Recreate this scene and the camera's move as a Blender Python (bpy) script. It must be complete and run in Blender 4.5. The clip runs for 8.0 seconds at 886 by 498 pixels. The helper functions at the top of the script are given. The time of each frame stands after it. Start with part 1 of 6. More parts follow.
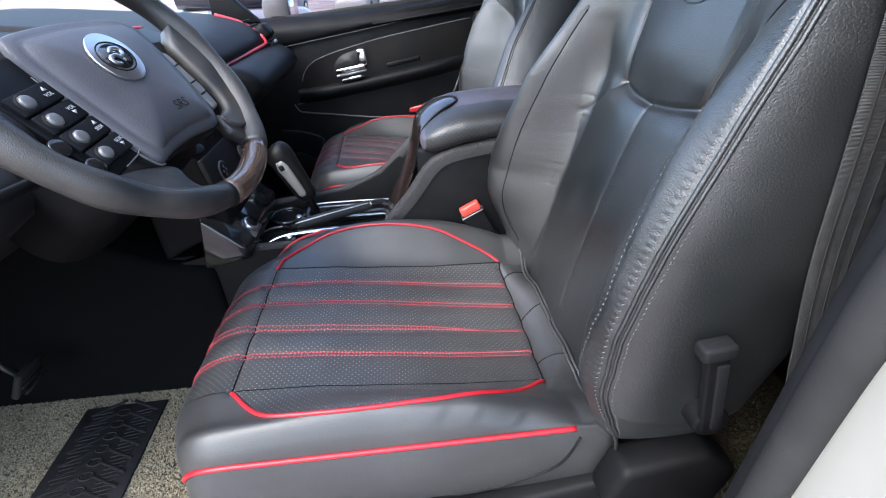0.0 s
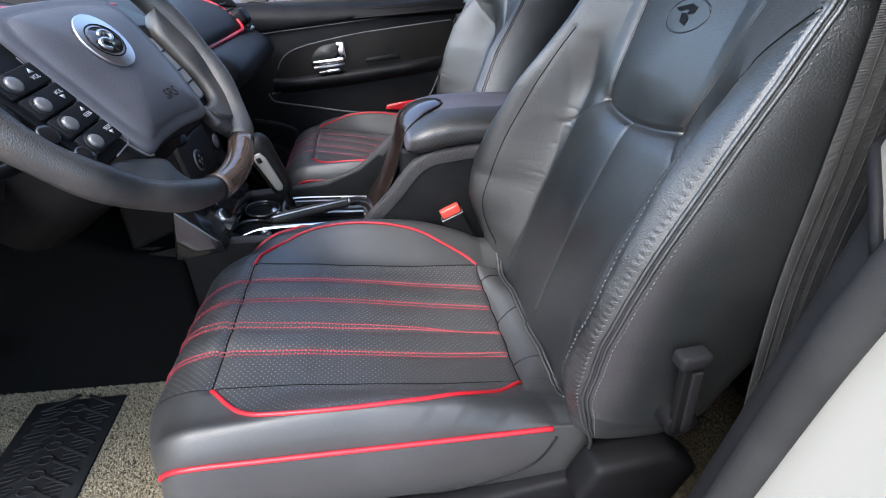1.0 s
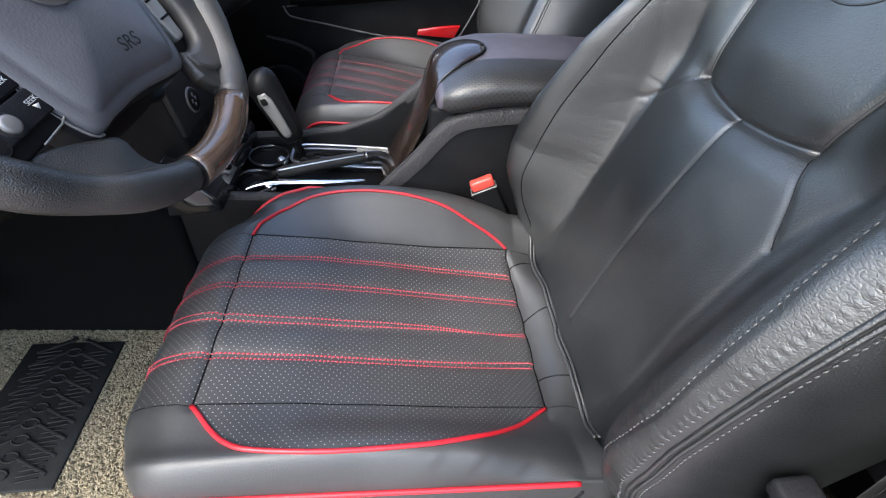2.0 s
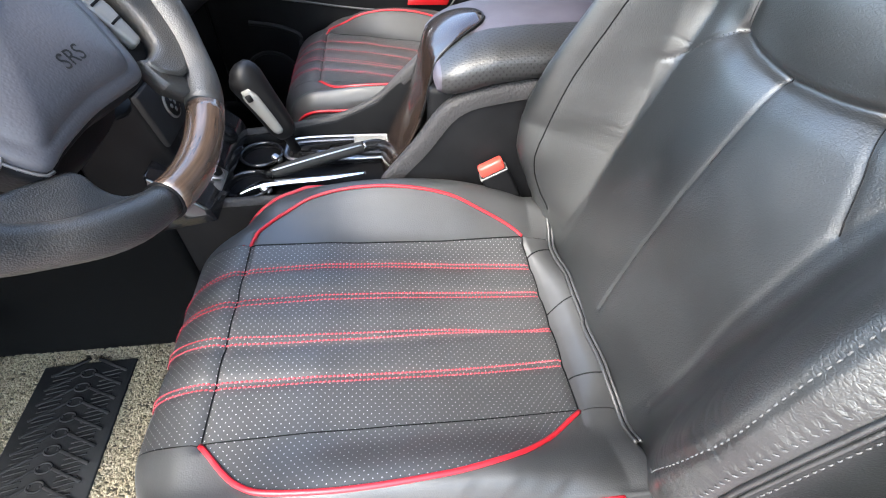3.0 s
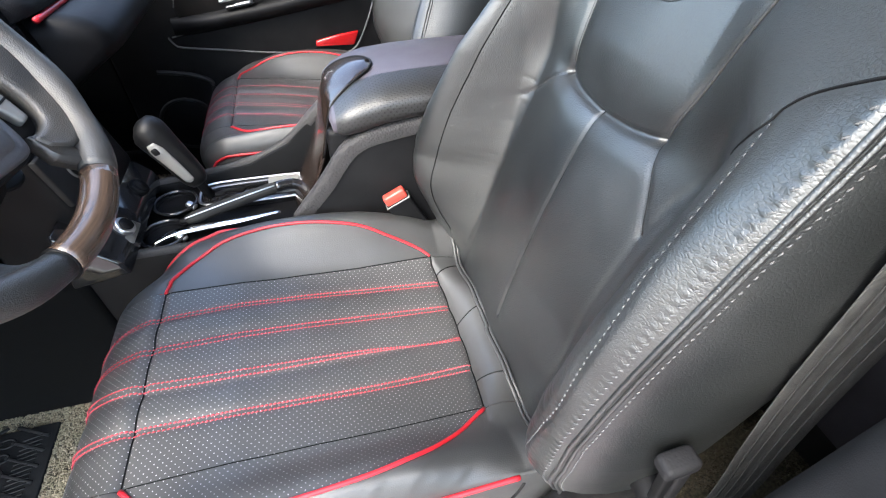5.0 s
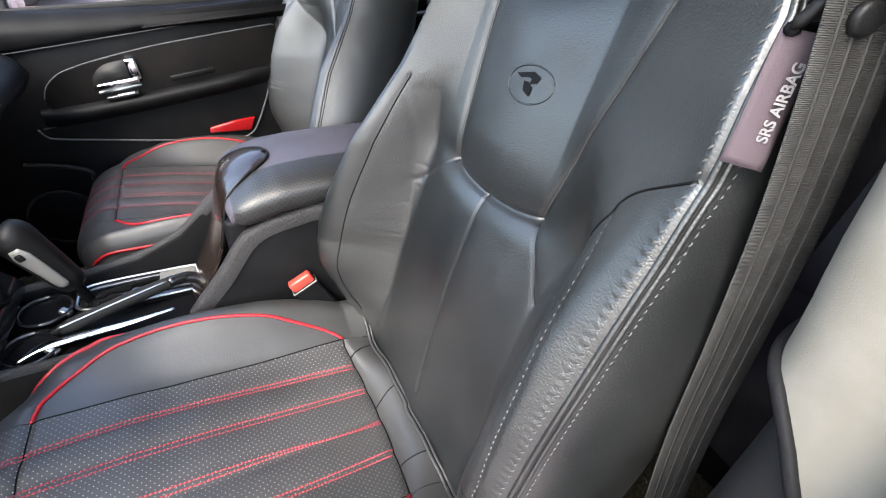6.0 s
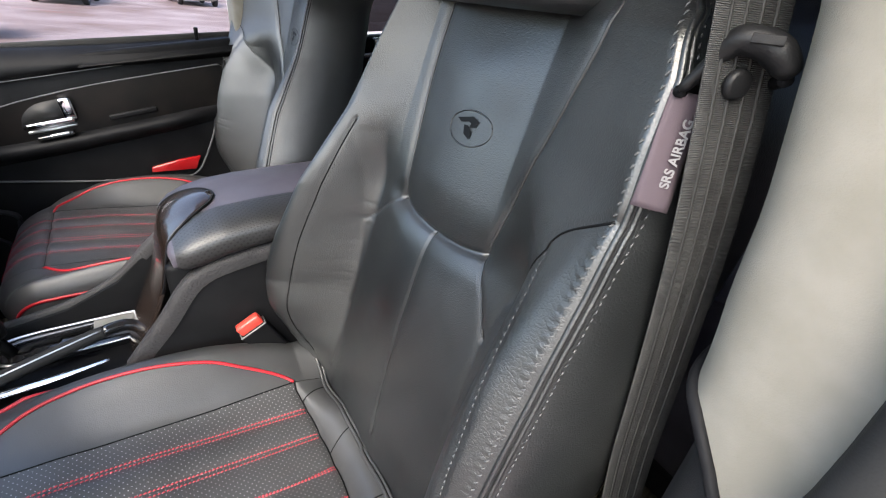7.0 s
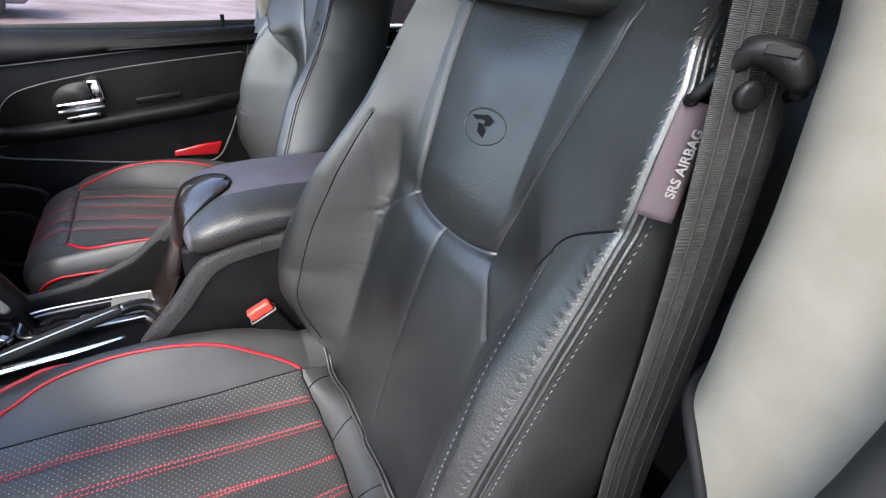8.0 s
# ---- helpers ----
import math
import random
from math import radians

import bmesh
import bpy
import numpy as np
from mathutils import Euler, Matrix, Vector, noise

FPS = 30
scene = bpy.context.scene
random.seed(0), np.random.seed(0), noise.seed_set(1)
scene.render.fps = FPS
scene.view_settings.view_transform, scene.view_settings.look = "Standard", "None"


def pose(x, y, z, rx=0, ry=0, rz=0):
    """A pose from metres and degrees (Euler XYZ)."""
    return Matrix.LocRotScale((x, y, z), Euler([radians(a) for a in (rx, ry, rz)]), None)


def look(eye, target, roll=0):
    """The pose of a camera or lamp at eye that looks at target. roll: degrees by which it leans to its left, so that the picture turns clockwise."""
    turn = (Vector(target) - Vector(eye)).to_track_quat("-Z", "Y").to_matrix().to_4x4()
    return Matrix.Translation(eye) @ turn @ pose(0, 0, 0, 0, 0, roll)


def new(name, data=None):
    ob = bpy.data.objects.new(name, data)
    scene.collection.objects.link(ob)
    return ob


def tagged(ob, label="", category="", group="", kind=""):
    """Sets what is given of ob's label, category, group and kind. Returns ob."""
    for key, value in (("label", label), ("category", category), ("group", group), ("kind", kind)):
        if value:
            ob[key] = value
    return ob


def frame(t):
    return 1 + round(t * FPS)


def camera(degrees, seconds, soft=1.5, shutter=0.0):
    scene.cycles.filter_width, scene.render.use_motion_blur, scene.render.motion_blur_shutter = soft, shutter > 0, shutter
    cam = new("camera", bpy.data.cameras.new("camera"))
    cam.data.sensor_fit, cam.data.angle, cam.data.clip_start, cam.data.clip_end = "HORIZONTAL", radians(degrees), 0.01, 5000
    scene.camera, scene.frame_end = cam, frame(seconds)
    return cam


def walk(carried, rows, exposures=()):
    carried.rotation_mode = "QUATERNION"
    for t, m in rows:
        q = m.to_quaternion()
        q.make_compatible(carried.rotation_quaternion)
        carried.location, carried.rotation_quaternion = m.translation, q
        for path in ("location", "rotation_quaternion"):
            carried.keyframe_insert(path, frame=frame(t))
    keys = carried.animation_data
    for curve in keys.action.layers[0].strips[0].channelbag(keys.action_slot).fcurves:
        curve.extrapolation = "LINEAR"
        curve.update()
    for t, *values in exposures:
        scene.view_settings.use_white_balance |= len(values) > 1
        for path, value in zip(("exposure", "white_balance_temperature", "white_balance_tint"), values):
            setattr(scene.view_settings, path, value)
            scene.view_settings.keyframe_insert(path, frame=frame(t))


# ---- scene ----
import functools
from math import cos, pi, sin

cam = camera(89.6, 8.0, 1.1)
PATH = [
    (0, (-0.059, 0.09, 0.956), (0.105, 1.79, -0.084), -1.6),
    (0.5, (-0.08, 0.095, 0.939), (0.235, 1.768, -0.111), 2.1),
    (1, (-0.099, 0.089, 0.971), (0.235, 1.758, -0.079), 3.7),
    (1.5, (-0.062, 0.135, 0.975), (0.21, 1.802, -0.095), 6.6),
    (1.7, (-0.095, 0.191, 0.99), (0.153, 1.779, -0.2), 8.0),
    (2.8, (-0.09, 0.334, 0.985), (0.146, 1.715, -0.442), 3.6),
    (3, (-0.088, 0.332, 0.981), (0.119, 1.714, -0.451), 2.5),
    (3.5, (-0.084, 0.331, 0.983), (0.12, 1.704, -0.457), 3.2),
    (4, (-0.06, 0.311, 0.992), (0.168, 1.677, -0.451), 3.7),
    (4.2, (-0.047, 0.309, 0.998), (0.175, 1.668, -0.453), 3.1),
    (5.3, (-0.017, 0.267, 1.05), (0.515, 1.695, -0.245), 2.0),
    (5.5, (-0.014, 0.269, 1.057), (0.586, 1.714, -0.188), 2.1),
    (6, (-0.008, 0.271, 1.067), (0.815, 1.707, -0.056), 4.8),
    (6.5, (-0.009, 0.262, 1.085), (0.952, 1.693, 0.07), 5.5),
    (7, (-0.002, 0.261, 1.08), (1.015, 1.672, 0.092), 6.0),
    (7.5, (0.0, 0.264, 1.082), (1.016, 1.669, 0.086), 6.1),
    (8, (0.006, 0.257, 1.084), (0.959, 1.692, 0.068), 7.7),
]
walk(cam, [(t, look(eye, target, roll)) for t, eye, target, roll in PATH], [(0.0, 2.7, 5950, 6), (1.0, 2.62, 6050, 6), (1.7, 2.5, 6150, 6), (2.8, 3.55, 6450, 4), (4.2, 3.55, 6450, 4), (5.5, 3.27, 6480, 4), (6.0, 3.06, 6550, 5), (6.5, 2.7, 6700, 5), (8.0, 2.72, 6350, 5)])
SKY, SUN, GROUND = 0.15, 0.4, -0.55

# ---- light and world ----
world = bpy.data.worlds.new("sky")
scene.world = world
world.use_nodes = True
wn = world.node_tree.nodes
sky = wn.new("ShaderNodeTexSky")
sky.sky_type, sky.sun_disc = "NISHITA", False
sky.sun_elevation, sky.sun_rotation = radians(50), radians(229)
sky.air_density, sky.dust_density, sky.ozone_density = 1.0, 3.0, 1.0
wn["Background"].inputs["Strength"].default_value = SKY
world.node_tree.links.new(sky.outputs[0], wn["Background"].inputs["Color"])
sun = new("sun", bpy.data.lights.new("sun", "SUN"))
sun.data.energy, sun.data.angle, sun.data.color = SUN, radians(30), (1.0, 0.97, 0.93)
sun.matrix_world = look((0, 0, 0), (-sin(radians(229)) * cos(radians(50)), -cos(radians(229)) * cos(radians(50)), -sin(radians(50))))

# ---- materials ----


def material(name, colour, rough=0.5, metal=0.0, spec=0.5, coat=0.0):
    m = bpy.data.materials.new(name)
    m.use_nodes = True
    b = m.node_tree.nodes["Principled BSDF"]
    b.inputs["Base Color"].default_value = (*colour, 1)
    b.inputs["Roughness"].default_value = rough
    b.inputs["Metallic"].default_value = metal
    b.inputs["Specular IOR Level"].default_value = spec
    b.inputs["Coat Weight"].default_value = coat
    b.inputs["Coat Roughness"].default_value = 0.05
    return m


def node(m, kind, **values):
    n = m.node_tree.nodes.new(kind)
    for key, value in values.items():
        n.inputs[key].default_value = value
    return n


def link(m, a, out, b, inp):
    m.node_tree.links.new(a.outputs[out], b.inputs[inp])


def bsdf(m):
    return m.node_tree.nodes["Principled BSDF"]


def coords(m, scale=(1, 1, 1)):
    c = node(m, "ShaderNodeTexCoord")
    k = node(m, "ShaderNodeMapping", Scale=scale)
    link(m, c, "Object", k, "Vector")
    return k


def math_node(m, op, a, b=None):
    n = m.node_tree.nodes.new("ShaderNodeMath")
    n.operation = op
    for i, s in enumerate((a, b)):
        if s is None:
            continue
        if isinstance(s, (int, float)):
            n.inputs[i].default_value = s
        else:
            m.node_tree.links.new(s, n.inputs[i])
    return n.outputs[0]


def mottle(m, a, b, scale, detail=4.0, low=0.35, high=0.65):
    """Base colour that wanders between a and b."""
    k = coords(m)
    n = node(m, "ShaderNodeTexNoise", Scale=scale, Detail=detail)
    link(m, k, 0, n, "Vector")
    r = node(m, "ShaderNodeValToRGB")
    r.color_ramp.elements[0].position, r.color_ramp.elements[0].color = low, (*a, 1)
    r.color_ramp.elements[1].position, r.color_ramp.elements[1].color = high, (*b, 1)
    link(m, n, 0, r, 0)
    link(m, r, 0, bsdf(m), "Base Color")
    return r


def vary_rough(m, scale, low, high):
    k = coords(m)
    n = node(m, "ShaderNodeTexNoise", Scale=scale, Detail=5.0)
    link(m, k, 0, n, "Vector")
    r = node(m, "ShaderNodeMapRange")
    r.inputs["From Min"].default_value, r.inputs["From Max"].default_value = 0.35, 0.65
    r.inputs["To Min"].default_value, r.inputs["To Max"].default_value = low, high
    link(m, n, 0, r, 0)
    link(m, r, 0, bsdf(m), "Roughness")


def relief(m, height, strength, distance, chain=None):
    b = node(m, "ShaderNodeBump", Strength=strength, Distance=distance)
    m.node_tree.links.new(height, b.inputs["Height"])
    if chain:
        m.node_tree.links.new(chain, b.inputs["Normal"])
    m.node_tree.links.new(b.outputs[0], bsdf(m).inputs["Normal"])
    return b.outputs[0]


def grain(m, scale, strength, distance, chain=None, kind="voronoi"):
    k = coords(m)
    if kind == "voronoi":
        n = node(m, "ShaderNodeTexVoronoi", Scale=scale)
        n.feature = "SMOOTH_F1"
    else:
        n = node(m, "ShaderNodeTexNoise", Scale=scale, Detail=6.0, Roughness=0.6)
    link(m, k, 0, n, "Vector")
    return relief(m, n.outputs[0], strength, distance, chain)


def leather(name, colour, rough, spec=0.95, coat=0.20):
    m = material(name, colour, rough, spec=spec, coat=coat)
    bsdf(m).inputs["Coat Roughness"].default_value = 0.32
    light = tuple(c * 1.5 + 0.004 for c in colour)
    mottle(m, colour, light, 6.0)
    vary_rough(m, 9.0, rough - 0.07, rough + 0.11)
    chain = grain(m, 640.0, 0.38, 0.0005)
    chain = grain(m, 210.0, 0.06, 0.0008, chain, "noise")
    chain = grain(m, 14.0, 0.05, 0.004, chain, "noise")
    return m


def crackle(m, scale, strength, distance):
    """Fine wrinkles that come and go over the skin, drawn out crosswise."""
    chain = bsdf(m).inputs["Normal"].links[0].from_socket
    k = coords(m, (scale, scale * 0.62, scale))
    bend = node(m, "ShaderNodeTexNoise", Scale=0.9, Detail=3.0)
    link(m, k, 0, bend, "Vector")
    mix = m.node_tree.nodes.new("ShaderNodeVectorMath")
    mix.operation = "ADD"
    link(m, k, 0, mix, 0)
    link(m, bend, 1, mix, 1)
    cells = node(m, "ShaderNodeTexVoronoi", Scale=1.0)
    cells.feature = "DISTANCE_TO_EDGE"
    link(m, mix, 0, cells, "Vector")
    pads = math_node(m, "MINIMUM", cells.outputs[0], 0.22)
    patch = node(m, "ShaderNodeTexNoise", Scale=9.0, Detail=2.0)
    link(m, coords(m), 0, patch, "Vector")
    r = node(m, "ShaderNodeMapRange")
    r.inputs["From Min"].default_value, r.inputs["From Max"].default_value = 0.40, 0.62
    r.inputs["To Min"].default_value, r.inputs["To Max"].default_value = 0.40, 0.85
    link(m, patch, 0, r, 0)
    relief(m, math_node(m, "MULTIPLY", pads, r.outputs[0]), strength, distance, chain)
    return m


def perforate(m, step=0.0094, hole=0.104, colour=(0.30, 0.30, 0.30)):
    """Rows of small pale holes, set in quincunx, over the leather."""
    b = bsdf(m)
    c = node(m, "ShaderNodeTexCoord")
    s = node(m, "ShaderNodeSeparateXYZ")
    link(m, c, "Object", s, 0)
    u = math_node(m, "MULTIPLY", math_node(m, "ADD", s.outputs[0], s.outputs[1]), 1 / step)
    v = math_node(m, "MULTIPLY", math_node(m, "SUBTRACT", s.outputs[0], s.outputs[1]), 1 / step)
    fu = math_node(m, "SUBTRACT", math_node(m, "FRACT", u), 0.5)
    fv = math_node(m, "SUBTRACT", math_node(m, "FRACT", v), 0.5)
    d = math_node(m, "SQRT", math_node(m, "ADD", math_node(m, "MULTIPLY", fu, fu), math_node(m, "MULTIPLY", fv, fv)))
    dot = math_node(m, "LESS_THAN", d, hole)
    old = b.inputs["Base Color"].links[0].from_socket
    mix = m.node_tree.nodes.new("ShaderNodeMix")
    mix.data_type = "RGBA"
    m.node_tree.links.new(dot, mix.inputs["Factor"])
    m.node_tree.links.new(old, mix.inputs["A"])
    mix.inputs["B"].default_value = (*colour, 1)
    m.node_tree.links.new(mix.outputs["Result"], b.inputs["Base Color"])
    edge = math_node(m, "MINIMUM", d, hole * 1.3)
    chain = b.inputs["Normal"].links[0].from_socket
    relief(m, edge, 0.5, 0.002, chain)
    return m


def wrap_coords(m):
    """Swap the hole pattern's second axis for one that runs round an edge."""
    for n in m.node_tree.nodes:
        if n.bl_idname == "ShaderNodeSeparateXYZ":
            total = math_node(m, "ADD", n.outputs[1], n.outputs[2])
            for l in list(n.outputs[1].links):
                if l.to_socket != total.node.inputs[0]:
                    m.node_tree.links.new(total, l.to_socket)
    return m


def plastic(name, colour, rough, scale=900.0, strength=0.25):
    m = material(name, colour, rough, spec=0.10)
    mottle(m, colour, tuple(c * 1.25 + 0.002 for c in colour), 14.0)
    grain(m, scale, strength, 0.0005)
    return m


LEATHER = crackle(leather("black_leather", (0.0050, 0.0058, 0.0062), 0.41), 330.0, 0.55, 0.0015)
COVER = leather("cover_leather", (0.0170, 0.0172, 0.0176), 0.50, 0.75, 0.08)
PERFORATED = perforate(leather("perforated_leather", (0.019, 0.019, 0.0195), 0.50, 0.75, 0.08))
ARM_LEATHER = leather("armrest_leather", (0.040, 0.035, 0.045), 0.50, 0.7, 0.08)
ARM_PERFORATED = wrap_coords(perforate(leather("armrest_perforated", (0.012, 0.012, 0.0125), 0.44, 0.6, 0.05), 0.0105, 0.24, (0.002, 0.002, 0.002)))
WORN = leather("worn_leather", (0.016, 0.015, 0.0145), 0.42)
grain(WORN, 900.0, 0.5, 0.0009, bsdf(WORN).inputs["Normal"].links[0].from_socket)
mottle(WORN, (0.013, 0.0135, 0.014), (0.068, 0.060, 0.051), 11.0, 9.0, 0.43, 0.72)
REAR = leather("rear_leather", (0.030, 0.027, 0.034), 0.5)
bsdf(REAR).inputs["Specular IOR Level"].default_value, bsdf(REAR).inputs["Coat Weight"].default_value = 0.3, 0.0
bsdf(WORN).inputs["Specular IOR Level"].default_value, bsdf(WORN).inputs["Coat Weight"].default_value = 0.6, 0.06
RED = material("red_piping", (0.36, 0.008, 0.016), 0.40)
grain(RED, 600.0, 0.2, 0.0004)
RED_THREAD = material("red_thread", (0.36, 0.040, 0.055), 0.65)
PALE_THREAD = material("pale_thread", (0.065, 0.065, 0.067), 0.7, spec=0.25)
DARK_THREAD = material("dark_thread", (0.05, 0.05, 0.052), 0.7)
PLASTIC = plastic("black_plastic", (0.004, 0.004, 0.0045), 0.5)
SOFT = plastic("grey_soft_plastic", (0.008, 0.008, 0.009), 0.58, 420.0, 0.5)
BAND = plastic("grained_band", (0.030, 0.029, 0.030), 0.48, 260.0, 0.8)
grain(BAND, 250.0, 0.9, 0.0014)
TRIM = plastic("grey_trim_plastic", (0.014, 0.014, 0.0148), 0.6)
# pale grey that paints the light caught along the black door's edges
LIT_EDGE_GREY = plastic("lit_grey_edge", (0.075, 0.075, 0.078), 0.5)
GLOSS = material("gloss_black", (0.010, 0.010, 0.011), 0.12, coat=0.4)
HUB = plastic("hub_plastic", (0.058, 0.057, 0.064), 0.44, 500.0, 0.4)
bsdf(HUB).inputs["Specular IOR Level"].default_value = 0.3
CHROME = material("chrome", (0.82, 0.82, 0.84), 0.1, 1.0)
SATIN = material("satin_silver", (0.55, 0.55, 0.57), 0.3, 1.0)
KNOB = material("dark_silver_plastic", (0.16, 0.155, 0.15), 0.3, 0.4)
DULL = material("dull_silver_plastic", (0.21, 0.205, 0.195), 0.42, 0.2)
KNOB_BLACK = plastic("knob_black", (0.005, 0.005, 0.0055), 0.45)
bsdf(KNOB_BLACK).inputs["Specular IOR Level"].default_value = 0.22
RUBBER = plastic("black_rubber", (0.018, 0.018, 0.018), 0.6)
SEAL = plastic("rubber_seal", (0.020, 0.020, 0.020), 0.7)
CARPET = material("black_carpet", (0.005, 0.005, 0.005), 0.95, spec=0.03)
grain(CARPET, 500.0, 0.8, 0.002, None, "noise")
LOOP = material("beige_loop_mat", (0.30, 0.24, 0.16), 0.7)
mottle(LOOP, (0.17, 0.135, 0.08), (0.44, 0.37, 0.24), 220.0, 3.0)
# brown pile, also painted on mat bases as the shade between loops
LOOP_BROWN_SHADE = material("brown_loop_and_gap_shade", (0.07, 0.058, 0.035), 0.7)
mottle(LOOP_BROWN_SHADE, (0.03, 0.025, 0.015), (0.13, 0.11, 0.07), 160.0, 3.0)
WHITE = material("white_body_paint", (0.20, 0.197, 0.178), 0.35, coat=0.3)
BEIGE = material("beige_pillar_trim", (0.50, 0.465, 0.40), 0.85, spec=0.25)
mottle(BEIGE, (0.178, 0.166, 0.139), (0.212, 0.198, 0.170), 30.0, 6.0)
grain(BEIGE, 900.0, 0.35, 0.0006, None, "noise")
TAG = material("tag_cloth", (0.052, 0.037, 0.046), 0.8)
grain(TAG, 1500.0, 0.4, 0.0004, None, "noise")
TAG_TEXT = material("tag_letters", (0.13, 0.125, 0.13), 0.7)
ORANGE = material("orange_button", (0.60, 0.055, 0.04), 0.35)
LAMP_RED = material("red_reflector", (0.26, 0.004, 0.006), 0.25, coat=0.5)


def glass_material(name, tint):
    m = bpy.data.materials.new(name)
    m.use_nodes = True
    t = m.node_tree
    t.nodes.clear()
    out = t.nodes.new("ShaderNodeOutputMaterial")
    mix = t.nodes.new("ShaderNodeMixShader")
    clear = t.nodes.new("ShaderNodeBsdfTransparent")
    clear.inputs["Color"].default_value = (*tint, 1)
    shine = t.nodes.new("ShaderNodeBsdfGlossy")
    shine.inputs["Roughness"].default_value = 0.02
    mix.inputs[0].default_value = 0.05
    t.links.new(clear.outputs[0], mix.inputs[1])
    t.links.new(shine.outputs[0], mix.inputs[2])
    t.links.new(mix.outputs[0], out.inputs[0])
    return m


GLASS = glass_material("tinted_glass", (0.56, 0.535, 0.58))
# tint set nearly black to hold daylight out of the cabin's rear
DARK_GLASS = glass_material("dark_tinted_glass", (0.035, 0.035, 0.040))
STRIPE = plastic("webbing_stripe", (0.026, 0.026, 0.0255), 0.6)
HEADLINER = material("grey_headliner", (0.45, 0.43, 0.40), 0.95, spec=0.1)
mottle(HEADLINER, (0.42, 0.40, 0.37), (0.48, 0.46, 0.43), 60.0)


def wood_material(name="dark_burl_wood", rim=False):
    """Dark streaky wood under clear lacquer; on the rim the streaks run round it."""
    m = material(name, (0.05, 0.025, 0.015), 0.25, coat=0.6)
    if rim:
        c = node(m, "ShaderNodeTexCoord")
        p = node(m, "ShaderNodeSeparateXYZ")
        link(m, c, "Object", p, 0)
        x, y, z = p.outputs
        far = math_node(m, "SQRT", math_node(m, "ADD", math_node(m, "MULTIPLY", x, x), math_node(m, "MULTIPLY", y, y)))
        k = node(m, "ShaderNodeCombineXYZ")
        m.node_tree.links.new(math_node(m, "MULTIPLY", far, 260.0), k.inputs[0])
        m.node_tree.links.new(math_node(m, "MULTIPLY", math_node(m, "ARCTAN2", y, x), 3.0), k.inputs[1])
        m.node_tree.links.new(math_node(m, "MULTIPLY", z, 160.0), k.inputs[2])
        n = node(m, "ShaderNodeTexNoise", Scale=1.0, Detail=5.0, Roughness=0.6)
    else:
        k = coords(m, (30.0, 70.0, 12.0))
        n = node(m, "ShaderNodeTexNoise", Scale=1.0, Detail=6.0, Roughness=0.62, Distortion=1.4)
    link(m, k, 0, n, "Vector")
    r = node(m, "ShaderNodeValToRGB")
    r.color_ramp.elements[0].position, r.color_ramp.elements[0].color = 0.30, (0.030, 0.019, 0.013, 1) if rim else (0.006, 0.0042, 0.0036, 1)
    r.color_ramp.elements[1].position, r.color_ramp.elements[1].color = 0.72, (0.085, 0.055, 0.038, 1) if rim else (0.021, 0.013, 0.0095, 1)
    link(m, n, 0, r, 0)
    link(m, r, 0, bsdf(m), "Base Color")
    return m


RIM_WOOD = wood_material("rim_wood", True)
WOOD = wood_material()
WOOD_DARK = material("dark_door_wood", (0.02, 0.013, 0.010), 0.32, spec=0.3)
mottle(WOOD_DARK, (0.0015, 0.0013, 0.0013), (0.0055, 0.0042, 0.0036), 18.0, 8.0)


def webbing():
    m = material("belt_webbing", (0.03, 0.03, 0.03), 0.6)
    mottle(m, (0.018, 0.018, 0.018), (0.030, 0.030, 0.029), 90.0)
    k = coords(m)
    w = node(m, "ShaderNodeTexWave", Scale=330.0, Distortion=0.3)
    w.bands_direction = "Z"
    link(m, k, 0, w, "Vector")
    relief(m, w.outputs[0], 0.6, 0.0012)
    return m


BELT = webbing()


def dirt_material():
    m = material("packed_dirt", (0.42, 0.30, 0.25), 0.95, spec=0.1)
    mottle(m, (0.19, 0.14, 0.125), (0.33, 0.275, 0.265), 0.5, 10.0)
    grain(m, 14.0, 0.6, 0.02, None, "noise")
    return m


DIRT = dirt_material()
CAR_PAINT = material("silver_grey_paint", (0.30, 0.29, 0.32), 0.3, 0.3, coat=0.5)
CAR_GLASS = material("dark_car_glass", (0.02, 0.02, 0.025), 0.08)
TYRE = material("tyre_rubber", (0.02, 0.02, 0.02), 0.8)

# ---- mesh tools ----


def finish(name, verts, faces, mat, parent=None, label="", smooth=True):
    me = bpy.data.meshes.new(name)
    me.from_pydata([tuple(map(float, v)) for v in verts], [], faces)
    me.materials.append(mat)
    if smooth:
        me.polygons.foreach_set("use_smooth", [True] * len(me.polygons))
    me.update()
    ob = new(name, me)
    if parent:
        ob.parent = parent
    if label:
        ob["label"] = label
    return ob


def part(name, bm, mat, parent=None, label="", smooth=True):
    me = bpy.data.meshes.new(name)
    bm.to_mesh(me)
    bm.free()
    me.materials.append(mat)
    if smooth:
        me.polygons.foreach_set("use_smooth", [True] * len(me.polygons))
    ob = new(name, me)
    if parent:
        ob.parent = parent
    if label:
        ob["label"] = label
    return ob


def thing(name, label, category, at=(0, 0, 0), group="", kind=""):
    ob = new(name)
    ob.empty_display_size = 0.05
    ob.location = at
    return tagged(ob, label, category, group, kind)


def grid_faces(rows, cols, flip=False, close=False):
    out = []
    last = cols if close else cols - 1
    for i in range(rows - 1):
        for j in range(last):
            k = (j + 1) % cols
            q = (i * cols + j, i * cols + k, (i + 1) * cols + k, (i + 1) * cols + j)
            out.append(q[::-1] if flip else q)
    return out


